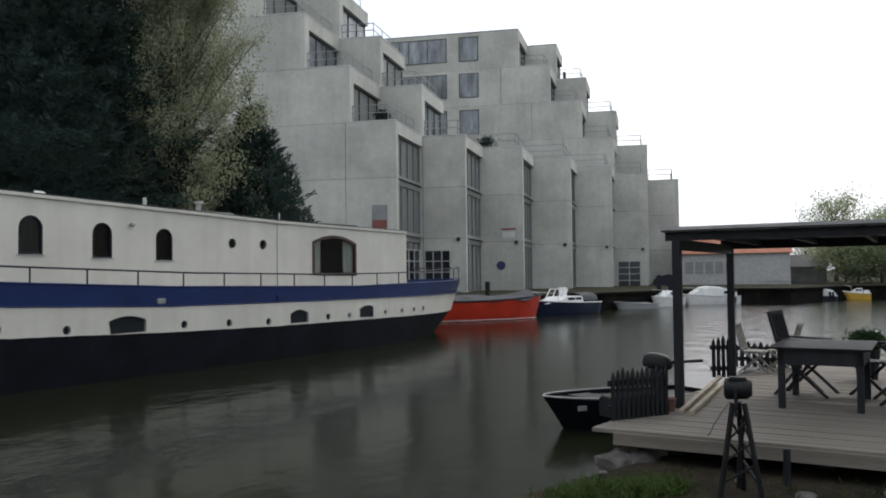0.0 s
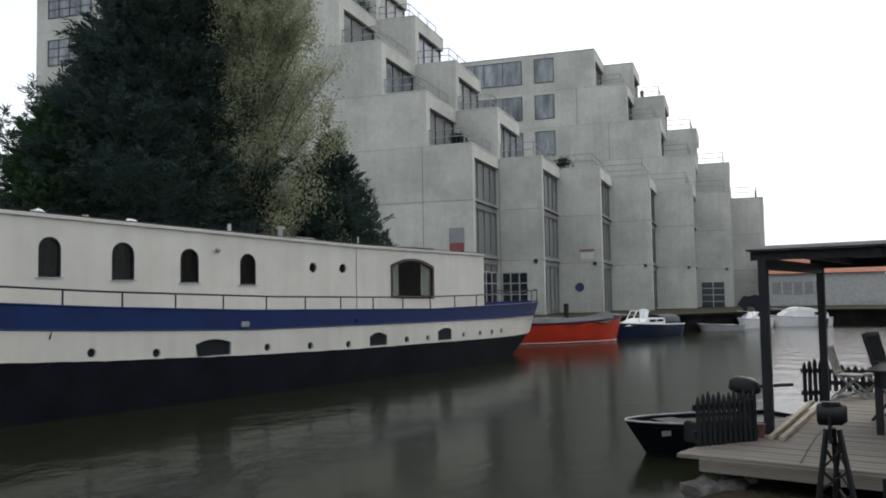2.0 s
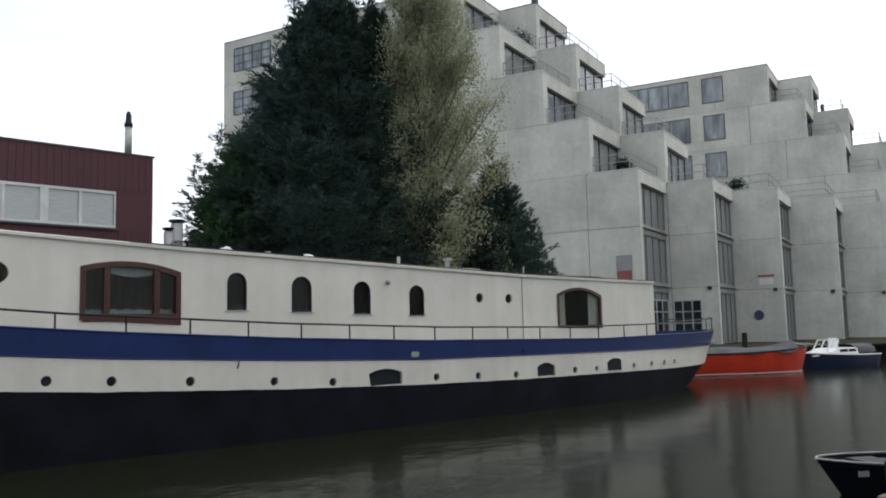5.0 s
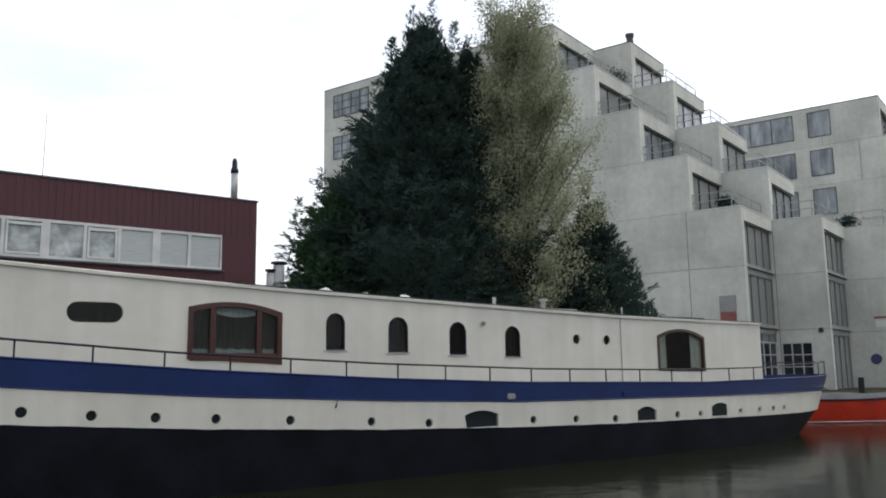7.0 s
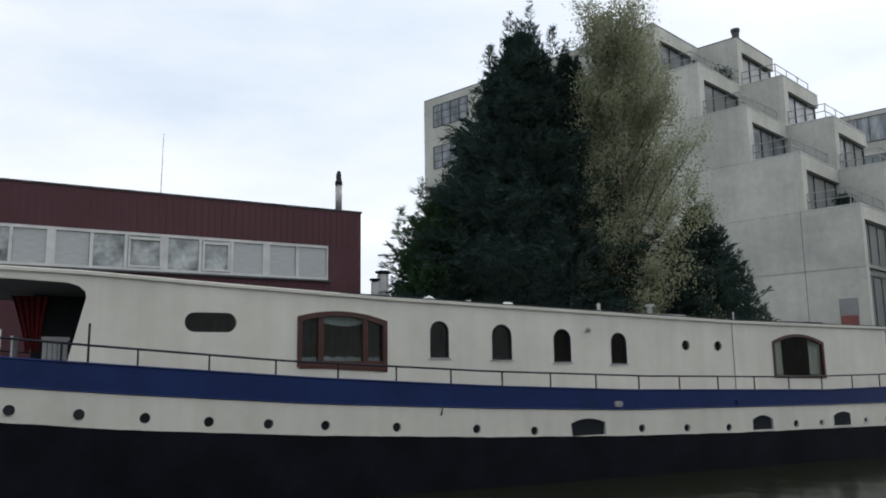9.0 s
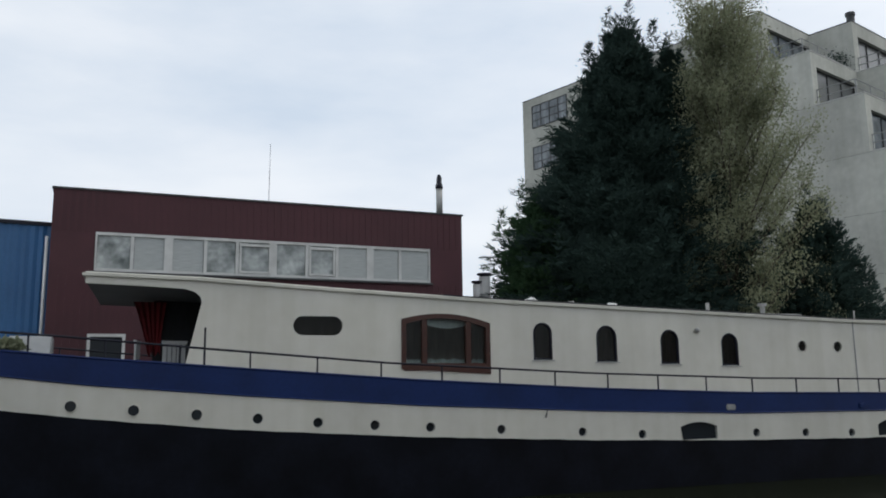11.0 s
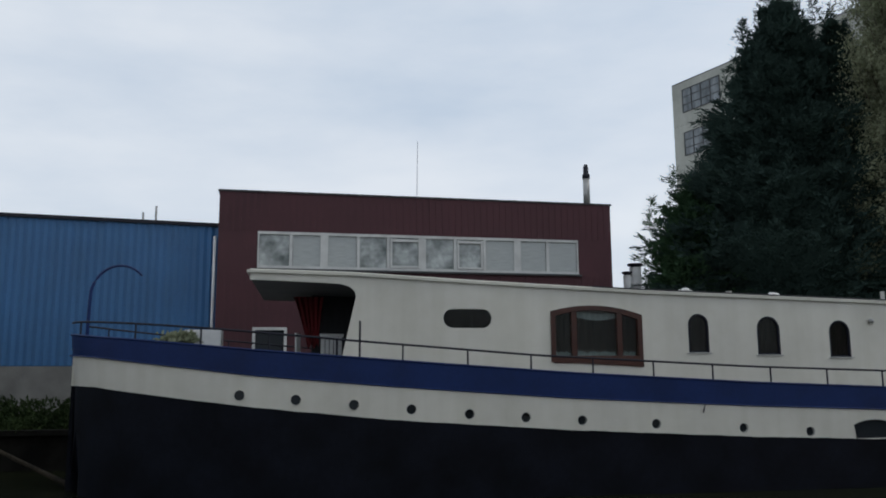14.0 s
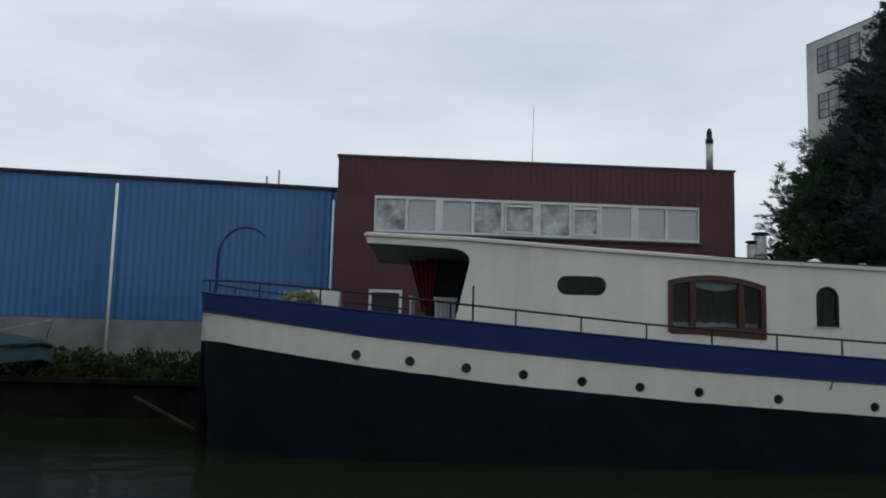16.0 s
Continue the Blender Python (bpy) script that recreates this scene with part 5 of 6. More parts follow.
m, L = place((-10.2, 32.6), (-4.85, 36.9))
sloop = thing("sloop", "orange-red open sloop under a dark canvas cover", "boat", m)
line = small_hull(sloop, L, 2.3, 0.74, 1.05, M_ORANGE, M_DARKSTEEL, sheer=0.18)
bm = B()
tube(bm, [(x * 0.99, y * 0.835, 0.05) for x, y, z in line[2:18]], 0.016, 5)
part("water_line", bm, M_SIGNWHITE, sloop, "pale line at the waterline")
bm = B()
rows = []
for k in range(13):
    f = 0.06 + 0.84 * k / 12
    i = min(18, int(f * 18))
    x, y, z = line[i]
    hump = 0.20 + 0.09 * math.sin(k * 1.1 + 0.6) + 0.14 * (1 - f) - 0.16 * math.exp(-((f - 0.55) / 0.12) ** 2)
    rows.append([bm.verts.new((L * f, y * (1 - 2 * g), z + 0.02 - 0.07 * abs(1 - 2 * g) ** 4 * (1 + math.sin(k * 1.9)) + hump * math.sin(math.pi * g) + 0.02 * math.sin(k * 2.3 + g * 9))) for g in (0, 0.2, 0.4, 0.5, 0.6, 0.8, 1)])
for a, b in zip(rows, rows[1:]):
    for g in range(6):
        bm.faces.new((a[g], b[g], b[g + 1], a[g + 1]))
part("canvas_cover", bm, M_TARP, sloop, "sagging dark grey canvas cover", smooth=True)
bm = B()
tube(bm, [(L * 0.62, 0.2, 0.9), (L * 0.62, 0.2, 1.65)], 0.11, 10)
part("engine_box", bm, M_RUBBER, sloop, "black upright post")


def cruiser(label, a, b, hull_mat, high, cabin_mat, cabin_h, canopy=False, dome=False):
    m, L = place(a, b)
    c = thing("motor_boat", label, "boat", m, group="small boats along the far quay")
    small_hull(c, L, L * 0.36, high, high * 1.35, hull_mat, M_SIGNWHITE)
    bm = B()
    w = L * 0.125
    pts = [(L * 0.28, high - 0.05), (L * 0.30, high + cabin_h), (L * 0.55, high + cabin_h * 0.95), (L * 0.66, high + cabin_h * 0.35), (L * 0.84, high + cabin_h * 0.22), (L * 0.88, high)]
    if dome:
        pts = [(L * 0.05, high - 0.05), (L * 0.06, high + cabin_h * 0.62), (L * 0.28, high + cabin_h * 0.80), (L * 0.42, high + cabin_h), (L * 0.58, high + cabin_h * 1.02), (L * 0.70, high + cabin_h * 0.82),
               (L * 0.80, high + cabin_h * 0.42), (L * 0.88, high - 0.02)]
    prism(bm, pts, lambda u, v, d: (u, -w + d, v), 2 * w)
    bmesh.ops.bevel(bm, geom=bm.edges[:], offset=0.05 if not dome else 0.12, segments=2, affect="EDGES", clamp_overlap=True)
    part("cabin", bm, cabin_mat, c, "white cabin")
    for side in (-1, 1):
        if dome:
            for x in (0.13, 0.24):
                bm = B()
                tube(bm, [(L * x, side * (L * 0.15 + 0.06), 0.05), (L * x, side * (L * 0.17 + 0.06), 0.42)], 0.075, 8)
                part("fender", bm, M_RUBBER, c, "dark hanging fender")
        for x0, x1 in ((0.33, 0.42), (0.44, 0.54)) if not dome else ((0.10, 0.19), (0.21, 0.30)):
            bm = B()
            box(bm, L * x0, L * x1, side * (w + 0.004), side * (w + 0.02), high + cabin_h * (0.45 if not dome else 0.25), high + cabin_h * (0.8 if not dome else 0.52))
            part("window", bm, M_GLASS, c, "dark cabin window")
    bm = B()
    box(bm, L * 0.05, L * 0.26, -w * 0.9, w * 0.9, high - 0.05, high + 0.22, 0.05)
    part("stern_bench", bm, cabin_mat if not canopy else M_TARP, c)
    if canopy:
        bm = B()
        rows = []
        for k in range(7):
            a2 = math.pi * k / 6
            rows.append([bm.verts.new((x, -w * math.cos(a2), high + 0.1 + (cabin_h + 0.04) * math.sin(a2) ** 0.7)) for x in (L * 0.05, L * 0.31)])
        for p, q in zip(rows, rows[1:]):
            bm.faces.new((p[0], p[1], q[1], q[0]))
        part("canopy", bm, M_TARP, c, "grey canvas canopy", smooth=True)
        bm = B()
        for y in (-w, -w / 3, w / 3, w):
            bar(bm, (L * 0.60, y, high + cabin_h * 0.5), (L * 0.53, y * 0.9, high + cabin_h + 0.34), 0.035)
        bar(bm, (L * 0.53, -w * 0.9, high + cabin_h + 0.34), (L * 0.53, w * 0.9, high + cabin_h + 0.34), 0.045)
        part("windscreen_frame", bm, M_GRP, c, "white windscreen frame")
        bm = B()
        box(bm, L * 0.44, L * 0.50, -0.16, 0.16, high + cabin_h * 0.9, high + cabin_h + 0.42, 0.03)
        part("seat", bm, M_GRP, c, "white helm seat")
    bm = B()
    tube(bm, [(L * 0.68, -w, high * 1.15), (L * 0.70, -w * 0.9, high * 1.15 + 0.4), (L * 0.96, -0.1, high * 1.35 + 0.4), (L * 0.70, w * 0.9, high * 1.15 + 0.4), (L * 0.68, w, high * 1.15)], 0.018, 5)
    part("bow_rail", bm, M_STEELGREY, c, "thin steel bow rail")
    return c


cruiser("navy blue motor boat with a white cabin and canvas canopy", (-3.0, 42.0), (-5.6, 38.0), M_NAVY, 0.55, M_GRP, 0.33, canopy=True)
cruiser("cream motor boat lying by the far quay", (1.6, 51.0), (0.0, 48.6), M_GRP, 0.44, M_GRP, 0.48)
cruiser("white motor cruiser with a rounded cabin", (5.0, 53.0), (1.7, 51.6), M_GRP, 0.48, M_GRP, 0.62, dome=True)
cruiser("small white and blue cabin boat", (11.75, 58.6), (10.1, 59.0), M_NAVY, 0.30, M_GRP, 0.5, dome=True)
cruiser("small yellow boat with a cream cabin", (14.0, 59.6), (12.35, 59.9), M_YELLOW, 0.42, M_GRP, 0.36)
m, L = place((0.06, 47.0), (-2.0, 45.3))
tender = thing("tender", "pale grey open tender at the quay", "boat", m)
small_hull(tender, L, 1.2, 0.27, 0.40, M_GREYPLASTIC, M_STEELGREY)

# boat with a dark green cover by the blue shed
m, L = place((-33.8, -8.0), (-22.4, -2.4))
covered = thing("covered_boat", "white boat under a dark green canvas cover", "boat", m)
line = small_hull(covered, L, 3.0, 1.15, 1.75, M_SIGNWHITE, M_GREENTARP, rake=3.2)
bm = B()
rows = []
for k in range(13):
    f = 0.04 + 0.955 * k / 12
    x, y, z = line[min(18, round(f * 18))]
    rows.append([bm.verts.new((L * f, y * 1.06 * (1 - 2 * g), z - (0.85 - 0.40 * f) * abs(1 - 2 * g) ** 6 + 0.05 + 0.72 * (1 - f ** 3) * math.sin(math.pi * g) ** 0.7)) for g in (0, 0.1, 0.25, 0.4, 0.5, 0.6, 0.75, 0.9, 1)])
for a, b in zip(rows, rows[1:]):
    for g in range(8):
        bm.faces.new((a[g], b[g], b[g + 1], a[g + 1]))
part("canvas_cover", bm, M_GREENTARP, covered, "dark green canvas cover", smooth=True)
bm = B()
tube(bm, [(L * 0.84, -0.8, 1.5), (L * 0.86, -0.75, 1.95), (L * 1.05, -0.05, 2.32), (L * 0.86, 0.75, 1.95), (L * 0.84, 0.8, 1.5)], 0.022, 6)
part("bow_rail", bm, M_STEELGREY, covered, "bent steel bow rail")

# a leaning mooring pole at the stern of the houseboat
bm = B()
a, b = from_boat(-7.0, 20.2, 0.52), from_boat(-4.45, 16.9, 0.05)
tube(bm, [a, a.lerp(b, 0.5), b], [0.045, 0.05, 0.055], 9)
solid("mooring_pole", bm, M_MUD, "weathered wooden mooring pole slanting into the water", "pole")

# things in the aft cockpit of the houseboat
for k, (s, w) in enumerate(((0.42, 16.2), (-0.10, 16.4))):
    ch = thing("garden_chair", "white slatted garden chair on the aft deck", "chair", BOAT @ pose(s, w, 2.0, 0, 0, 20 + 60 * k), group="chairs on the aft deck")
    bm = B()
    for j in range(5):
        box(bm, -0.22 + 0.09 * j, -0.15 + 0.09 * j, -0.22, 0.22, 0.42, 0.44)
    part("seat", bm, M_SIGNWHITE, ch)
    bm = B()
    box(bm, -0.24, 0.24, 0.19, 0.235, 0.86, 0.92)
    part("backrest", bm, M_SIGNWHITE, ch)
    for j in range(5):
        bm = B()
        box(bm, -0.22 + 0.09 * j, -0.15 + 0.09 * j, 0.20, 0.225, 0.43, 0.862)
        part("slat", bm, M_SIGNWHITE, ch)
    for x in (-0.21, 0.21):
        for y in (-0.2, 0.2):
            bm = B()
            box(bm, x - 0.02, x + 0.02, y - 0.02, y + 0.02, 0, 0.42)
            part("leg", bm, M_SIGNWHITE, ch)
bush = thing("planter", "pale planter box with a small green shrub on the aft deck", "planter", BOAT @ pose(-2.2, 16.4, 2.36))
bm = B()
box(bm, -0.25, 0.45, -0.2, 0.2, 0, 0.62, 0.02)
part("planter_box", bm, M_SIGNWHITE, bush)
rng = np.random.default_rng(4)
n = 700
c = rng.normal(0, 1, (n, 3)) * np.array([0.15, 0.08, 0.06]) + np.array([-0.3, -0.3, 0.42])
leaf_cloud("shrub", c, rng.normal(0, 1, (n, 3)) + np.array([0, 0, 0.6]), 0.10, 0.06, M_LEAF, bush, "small green shrub", rng)


# ---- far bank ----
far_shed = thing("far_shed", "long pale shed with an orange tiled roof across the water", "shed", pose(2.2, 74.0, 0.8, 0, 0, -4))
bm = B()
box(bm, 0.2, 9.0, 0, 7, 0, 2.75)
part("wall", bm, M_FARWALL, far_shed)
bm = B()
prism(bm, [(-0.3, 2.7), (7.3, 2.7), (3.5, 4.2)], lambda u, v, d: (0.0 + d, u, v), 9.2)
part("roof", bm, M_TILE, far_shed, "low orange tiled roof")
for k in range(5):
    bm = B()
    x = 0.6 + k * 0.82
    box(bm, x, x + 0.66, -0.03, -0.004, 1.0, 2.0)
    part("window", bm, M_SIGNGREY, far_shed, "pale grey window")
bm = B()
box(bm, 6.6, 8.8, -0.05, -0.004, 0.3, 2.5)
part("sliding_door", bm, M_FARWALL, far_shed, "pale sliding door")
far_block = thing("far_building", "low grey flat-roofed building far behind the shed", "building", pose(1.5, 100.0, 0.8, 0, 0, -2))
bm = B()
box(bm, 0, 13, 0, 10, 0, 5.9)
part("wall", bm, M_FARWALL, far_block)
bm = B()
box(bm, -0.1, 13.1, -0.1, 10.1, 5.9, 6.1)
part("roof", bm, M_ROOFFELT, far_block)
for k in range(3):
    bm = B()
    tube(bm, [(5.2 + k * 0.7, 2, 6.1), (5.2 + k * 0.7, 2, 6.6)], 0.12, 8)
    part("roof_vent", bm, M_STEELGREY, far_block)
house2 = thing("far_house", "small dark house among the far trees", "house", pose(11.6, 78.0, 0.8, 0, 0, -4))
bm = B()
box(bm, 0, 3.2, 0, 4, 0, 1.5)
part("wall", bm, M_PLINTH, house2)
bm = B()
prism(bm, [(-0.2, 1.5), (4.2, 1.5), (2.0, 2.6)], lambda u, v, d: (-0.2 + d, u, v), 3.6)
part("roof", bm, M_ROOFFELT, house2)

first = broadleaf("far_tree", "round spring green tree on the far bank", at(-11.3, 92), 7.6, 3.6, 31, 5200, M_LEAF_FAR, upright=0.9, leaf=0.17, clump=1.2, low=0.2, limbs=40, twigs=7)
tagged(first, group="trees on the far bank")
for yaw, d, sc, turn in ((-14.2, 94, 0.86, 60), (-9.6, 96, 0.55, 120), (-17.5, 90, 0.9, 200), (-21, 98, 1.0, 20)):
    c = copy_thing(first, pose(*at(yaw, d), 0, 0, turn) @ Matrix.Diagonal((sc, sc, sc, 1)))
hedge = broadleaf("far_bush", "low dark green bush on the far bank", at(-11.8, 80), 2.9, 2.4, 33, 5200, M_LEAF_FAR, upright=0.5, leaf=0.17, clump=0.9, low=0.05, limbs=24, twigs=4, trunk_r=0.08)
tagged(hedge, group="bushes on the far bank")
for k in range(9):
    c = copy_thing(hedge, pose(*at(-12.5 - 1.35 * k, 76 + (k % 3) * 3), 0, 0, 70 * k) @ Matrix.Diagonal((1.4, 1.4, 1.15 + 0.2 * (k % 3), 1)))

# ---- timber deck with a pergola ----
ANG = math.degrees(math.atan2(-0.28, 0.96))
DECK = pose(-0.59, 8.11, 0, 0, 0, ANG)


def on_deck(x, y, z=0.0, turn=0.0):
    return DECK @ pose(x, y, 0.5 + z, 0, 0, turn)


def deck_from(px, py):
    v = DECK.inverted() @ Vector((px, py, 0))
    return v.x, v.y


deck = thing("deck", "weathered grey timber deck over the water's edge", "deck", DECK, kind="structure")
bm = B()
box(bm, 0.22, 9.0, -0.03, -0.003, 0.362, 0.475)
part("fascia", bm, M_DECK, deck, "weathered front board")
for k in range(6):
    bm = B()
    box(bm, 0.35 + k * 1.6, 0.5 + k * 1.6, 0.3, 8.6, 0.26, 0.455)
    part("joist", bm, M_DARKWOOD, deck)
for x, y in ((0.6, 0.45), (3.5, 0.45), (6.5, 0.45), (2.6, 6.0), (6.0, 6.0)):
    bm = B()
    box(bm, x, x + 0.16, y, y + 0.16, -0.8, 0.26)
    part("pile", bm, M_DARKWOOD, deck)
bm = B()
box(bm, 0, 9.0, 0, 0.1438, 0.462, 0.5, 0.002)
board_mesh = finish(bm, "board", M_DECK)
for k in range(58):
    ob = new("board", board_mesh)
    ob.parent = deck
    # the left edge of the deck runs back to the right
    ob.location = (0.11 * 0.145 * k, 0.145 * k, 0.002 * math.sin(k * 2.7))

# pergola
px0, py0 = deck_from(0.27, 9.42)
px1, py1 = deck_from(1.08, 12.3)
perg = thing("pergola", "dark timber pergola with a flat roof over the deck", "pergola", DECK)
for x, y in ((px0, py0), (px1, py1), (px0 + 4.6, py0), (px1 + 4.6, py1)):
    bm = B()
    box(bm, x - 0.046, x + 0.046, y - 0.046, y + 0.046, 0.5, 2.34, 0.008)
    part("post", bm, M_DARKWOOD, perg)
bm = B()
bar(bm, (px0 - 0.12, py0, 2.385), (px0 + 5.0, py0, 2.385), 0.06, 0.09)
part("beam", bm, M_DARKWOOD, perg)
bm = B()
bar(bm, (px1 - 0.12, py1, 2.37), (px1 + 5.0, py1, 2.37), 0.07, 0.12)
part("beam", bm, M_DARKWOOD, perg)
bm = B()
dx = (px1 - px0)
bar(bm, (px0, py0, 2.30), (px1, py1, 2.30), 0.06, 0.12)
part("beam", bm, M_DARKWOOD, perg)
for k in range(7):
    bm = B()
    x = px0 + 0.4 + k * 0.72
    bar(bm, (x, py0 - 0.05, 2.40), (x + dx, py1 + 0.05, 2.40), 0.05, 0.10)
    part("rafter", bm, M_DARKWOOD, perg)
bm = B()
o = [(px0 - 0.14, py0 - 0.12), (px0 + 5.1, py0 - 0.12), (px1 + 5.1, py1 + 0.15), (px1 - 0.14, py1 + 0.15)]
prism(bm, o, lambda u, v, d: (u, v, 2.435 + d), 0.045)
part("roof", bm, M_ROOFSHEET, perg, "flat dark roof sheet")
bm = B()
bar(bm, (px0 - 0.14, py0 - 0.13, 2.47), (px0 + 5.1, py0 - 0.13, 2.47), 0.03, 0.035)
part("roof_edge", bm, M_STEELGREY, perg, "pale metal roof edge")

# two pale planks on the edge of the deck
for k, (a, b) in enumerate((((0.27, 9.05), (0.90, 12.1)), ((0.37, 9.0), (0.99, 11.9)))):
    bm = B()
    bar(bm, (*a, 0.525), (*b, 0.525), 0.05, 0.04)
    solid("plank", bm, M_PLANK, "pale loose timber plank on the deck edge", "plank", group="planks on the deck edge")

# low picket fences along the deck
def picket_fence(a, b, n, h, label):
    a, b = Vector((*a, 0.5)), Vector((*b, 0.5))
    f = thing("picket_fence", label, "fence", Matrix.Translation(a))
    d = b - a
    for z in (0.12, h * 0.72):
        bm = B()
        bar(bm, Vector((0, 0, z)), d + Vector((0, 0, z)), 0.03, 0.06)
        part("rail", bm, M_DARKWOOD, f)
    side = Vector((d.y, -d.x, 0)).normalized() * 0.025
    for k in range(n):
        p = d * (k + 0.5) / n
        bm = B()
        w = d.length / n * 0.33
        x = d.normalized()
        hh = h * (0.94 + 0.1 * ((k * 7) % 5) / 5)
        out = [(-w, 0), (w, 0), (w, hh - 0.06), (0, hh), (-w, hh - 0.06)]
        prism(bm, out, lambda u, v, e: p + side + x * u + Vector((0, 0, v)) + side.normalized() * e, 0.02)
        part("slat", bm, M_DARKWOOD, f)
    return f


picket_fence((-0.45, 8.50), (0.12, 9.02), 12, 0.52, "low dark picket fence at the deck corner")
picket_fence((0.78, 12.28), (1.05, 12.36), 4, 0.58, "low dark picket fence beside the rear post")
picket_fence((1.22, 13.75), (2.3, 13.5), 12, 0.40, "low dark picket fence at the rear of the deck")
trough = thing("plant_trough", "dark wooden plant trough behind the picket fence", "planter", pose(-0.42, 8.62, 0.5, 0, 0, 42))
bm = B()
box(bm, 0, 0.72, 0, 0.22, 0, 0.20, 0.01)
part("trough", bm, M_DARKWOOD, trough)
bm = B()
box(bm, 0.02, 0.70, 0.02, 0.20, 0.20, 0.215)
part("soil", bm, M_BARK, trough)
bm = B()
tube(bm, [(0, 0, 0), (0, 0, 0.13), (0, 0, 0.135)], [0.05, 0.07, 0.075], 12)
solid("flower_pot", bm, M_CLAY, "small terracotta flower pot on the deck", "flower pot", pose(0.16, 9.2, 0.505))


# table and chairs
tx, ty = deck_from(1.31, 9.62)
table = thing("table", "dark square wooden garden table on the deck", "table", on_deck(tx, ty))
TW, TD, TH = 0.84, 1.15, 0.67
bm = B()
box(bm, -0.02, TW + 0.02, -0.02, TD + 0.02, TH - 0.032, TH - 0.022)
top = part("tabletop", bm, M_TABLE, table)
for k in range(8):
    y0 = -0.06 + k * (TD + 0.12) / 8
    bm = B()
    box(bm, -0.08, TW + 0.08, y0, y0 + (TD + 0.12) / 8 - 0.008, TH - 0.022, TH, 0.004)
    part("board", bm, M_TABLE, top)
bm = B()
for x0, x1, y0, y1 in ((0, TW, 0, 0.03), (0, TW, TD - 0.03, TD), (0, 0.03, 0.03, TD - 0.03), (TW - 0.03, TW, 0.03, TD - 0.03)):
    box(bm, x0, x1, y0, y1, TH - 0.19, TH - 0.03)
part("apron", bm, M_DARKWOOD, table)
for x in (0, TW - 0.07):
    for y in (0, TD - 0.07):
        bm = B()
        box(bm, x, x + 0.07, y, y + 0.07, 0, TH - 0.03, 0.006)
        part("leg", bm, M_DARKWOOD, table)


def folding_chair(m, mat, label, arms=True, group=""):
    c = thing("folding_chair", label, "chair", m, group=group)
    bm = B()
    for x in (-0.22, 0.20):
        box(bm, x, x + 0.02, -0.21, 0.22, 0.405, 0.43)
    seat = part("seat", bm, mat, c)
    for k in range(6):
        bm = B()
        box(bm, -0.23, 0.23, -0.22 + k * 0.075, -0.22 + k * 0.075 + 0.06, 0.43, 0.45)
        part("slat", bm, mat, seat)
    bm = B()
    bar(bm, (-0.24, 0.35, 0.97), (0.24, 0.35, 0.97), 0.03, 0.07)
    back = part("backrest", bm, mat, c)
    bm = B()
    bar(bm, (-0.24, 0.22, 0.50), (0.24, 0.22, 0.50), 0.03, 0.04)
    part("lower_rail", bm, mat, back)
    for k in range(6):
        x = -0.20 + k * 0.08
        bm = B()
        bar(bm, (x, 0.22, 0.46), (x, 0.345, 0.96), 0.045, 0.015, up=(1, 0, 0))
        part("slat", bm, mat, back)
    for x in (-0.25, 0.25):
        for a, b in (((x, -0.30, 0), (x, 0.24, 0.5)), ((x, 0.30, 0), (x, -0.22, 0.64 if arms else 0.46))):
            bm = B()
            bar(bm, a, b, 0.03, 0.045, up=(1, 0, 0))
            part("leg", bm, mat, c)
        bm = B()
        bar(bm, (x, 0.22, 0.45), (x, 0.355, 0.99), 0.03, 0.045, up=(1, 0, 0))
        part("back_post", bm, mat, c)
        if arms:
            bm = B()
            bar(bm, (x, -0.26, 0.65), (x, 0.27, 0.67), 0.05, 0.025)
            part("armrest", bm, mat, c)
    return c


lab = "dark wooden folding armchair at the garden table"
for x, y, turn in ((0.14, TD + 0.10, 82), (TW + 0.36, 0.95, -80)):
    folding_chair(on_deck(tx + x, ty + y, 0, turn), M_DARKWOOD, lab, True, "chairs round the garden table")
bench = thing("folding_bench", "low dark folding bench with crossed legs behind the table", "bench", on_deck(tx + 0.45, ty + TD + 0.25))
bm = B()
for k in range(4):
    box(bm, -0.5, 0.5, -0.16 + k * 0.085, -0.09 + k * 0.085, 0.40, 0.42)
part("seat", bm, M_DARKWOOD, bench)
for x in (-0.35, 0.35):
    for a, b in (((x - 0.2, 0, 0), (x + 0.2, 0, 0.40)), ((x + 0.2, 0.04, 0), (x - 0.2, 0.04, 0.40))):
        bm = B()
        bar(bm, a, b, 0.035, 0.045, up=(0, 1, 0))
        part("leg", bm, M_DARKWOOD, bench)
for x, y, turn in ((1.47, 12.95, 72), (1.86, 13.15, 250)):
    folding_chair(pose(x, y, 0.5, 0, 0, turn) @ Matrix.Diagonal((0.74, 0.74, 0.72, 1)), M_OLDWHITE, "pale grey folding chair at the rear of the deck", False, "pale chairs on the deck")
pot = thing("potted_shrub", "dark green potted shrub at the back of the deck", "plant", pose(2.84, 12.4, 0.5))
bm = B()
tube(bm, [(0, 0, 0), (0, 0, 0.4)], [0.13, 0.17], 14)
part("pot", bm, M_DARKWOOD, pot)
n = 1500
c = rng.normal(0, 1, (n, 3)) * np.array([0.085, 0.085, 0.055]) + np.array([0, 0, 0.50])
leaf_cloud("foliage", c, rng.normal(0, 1, (n, 3)) + np.array([0, 0, 0.5]), 0.08, 0.04, M_CONIFER_G, pot, "dark green leaves", rng)
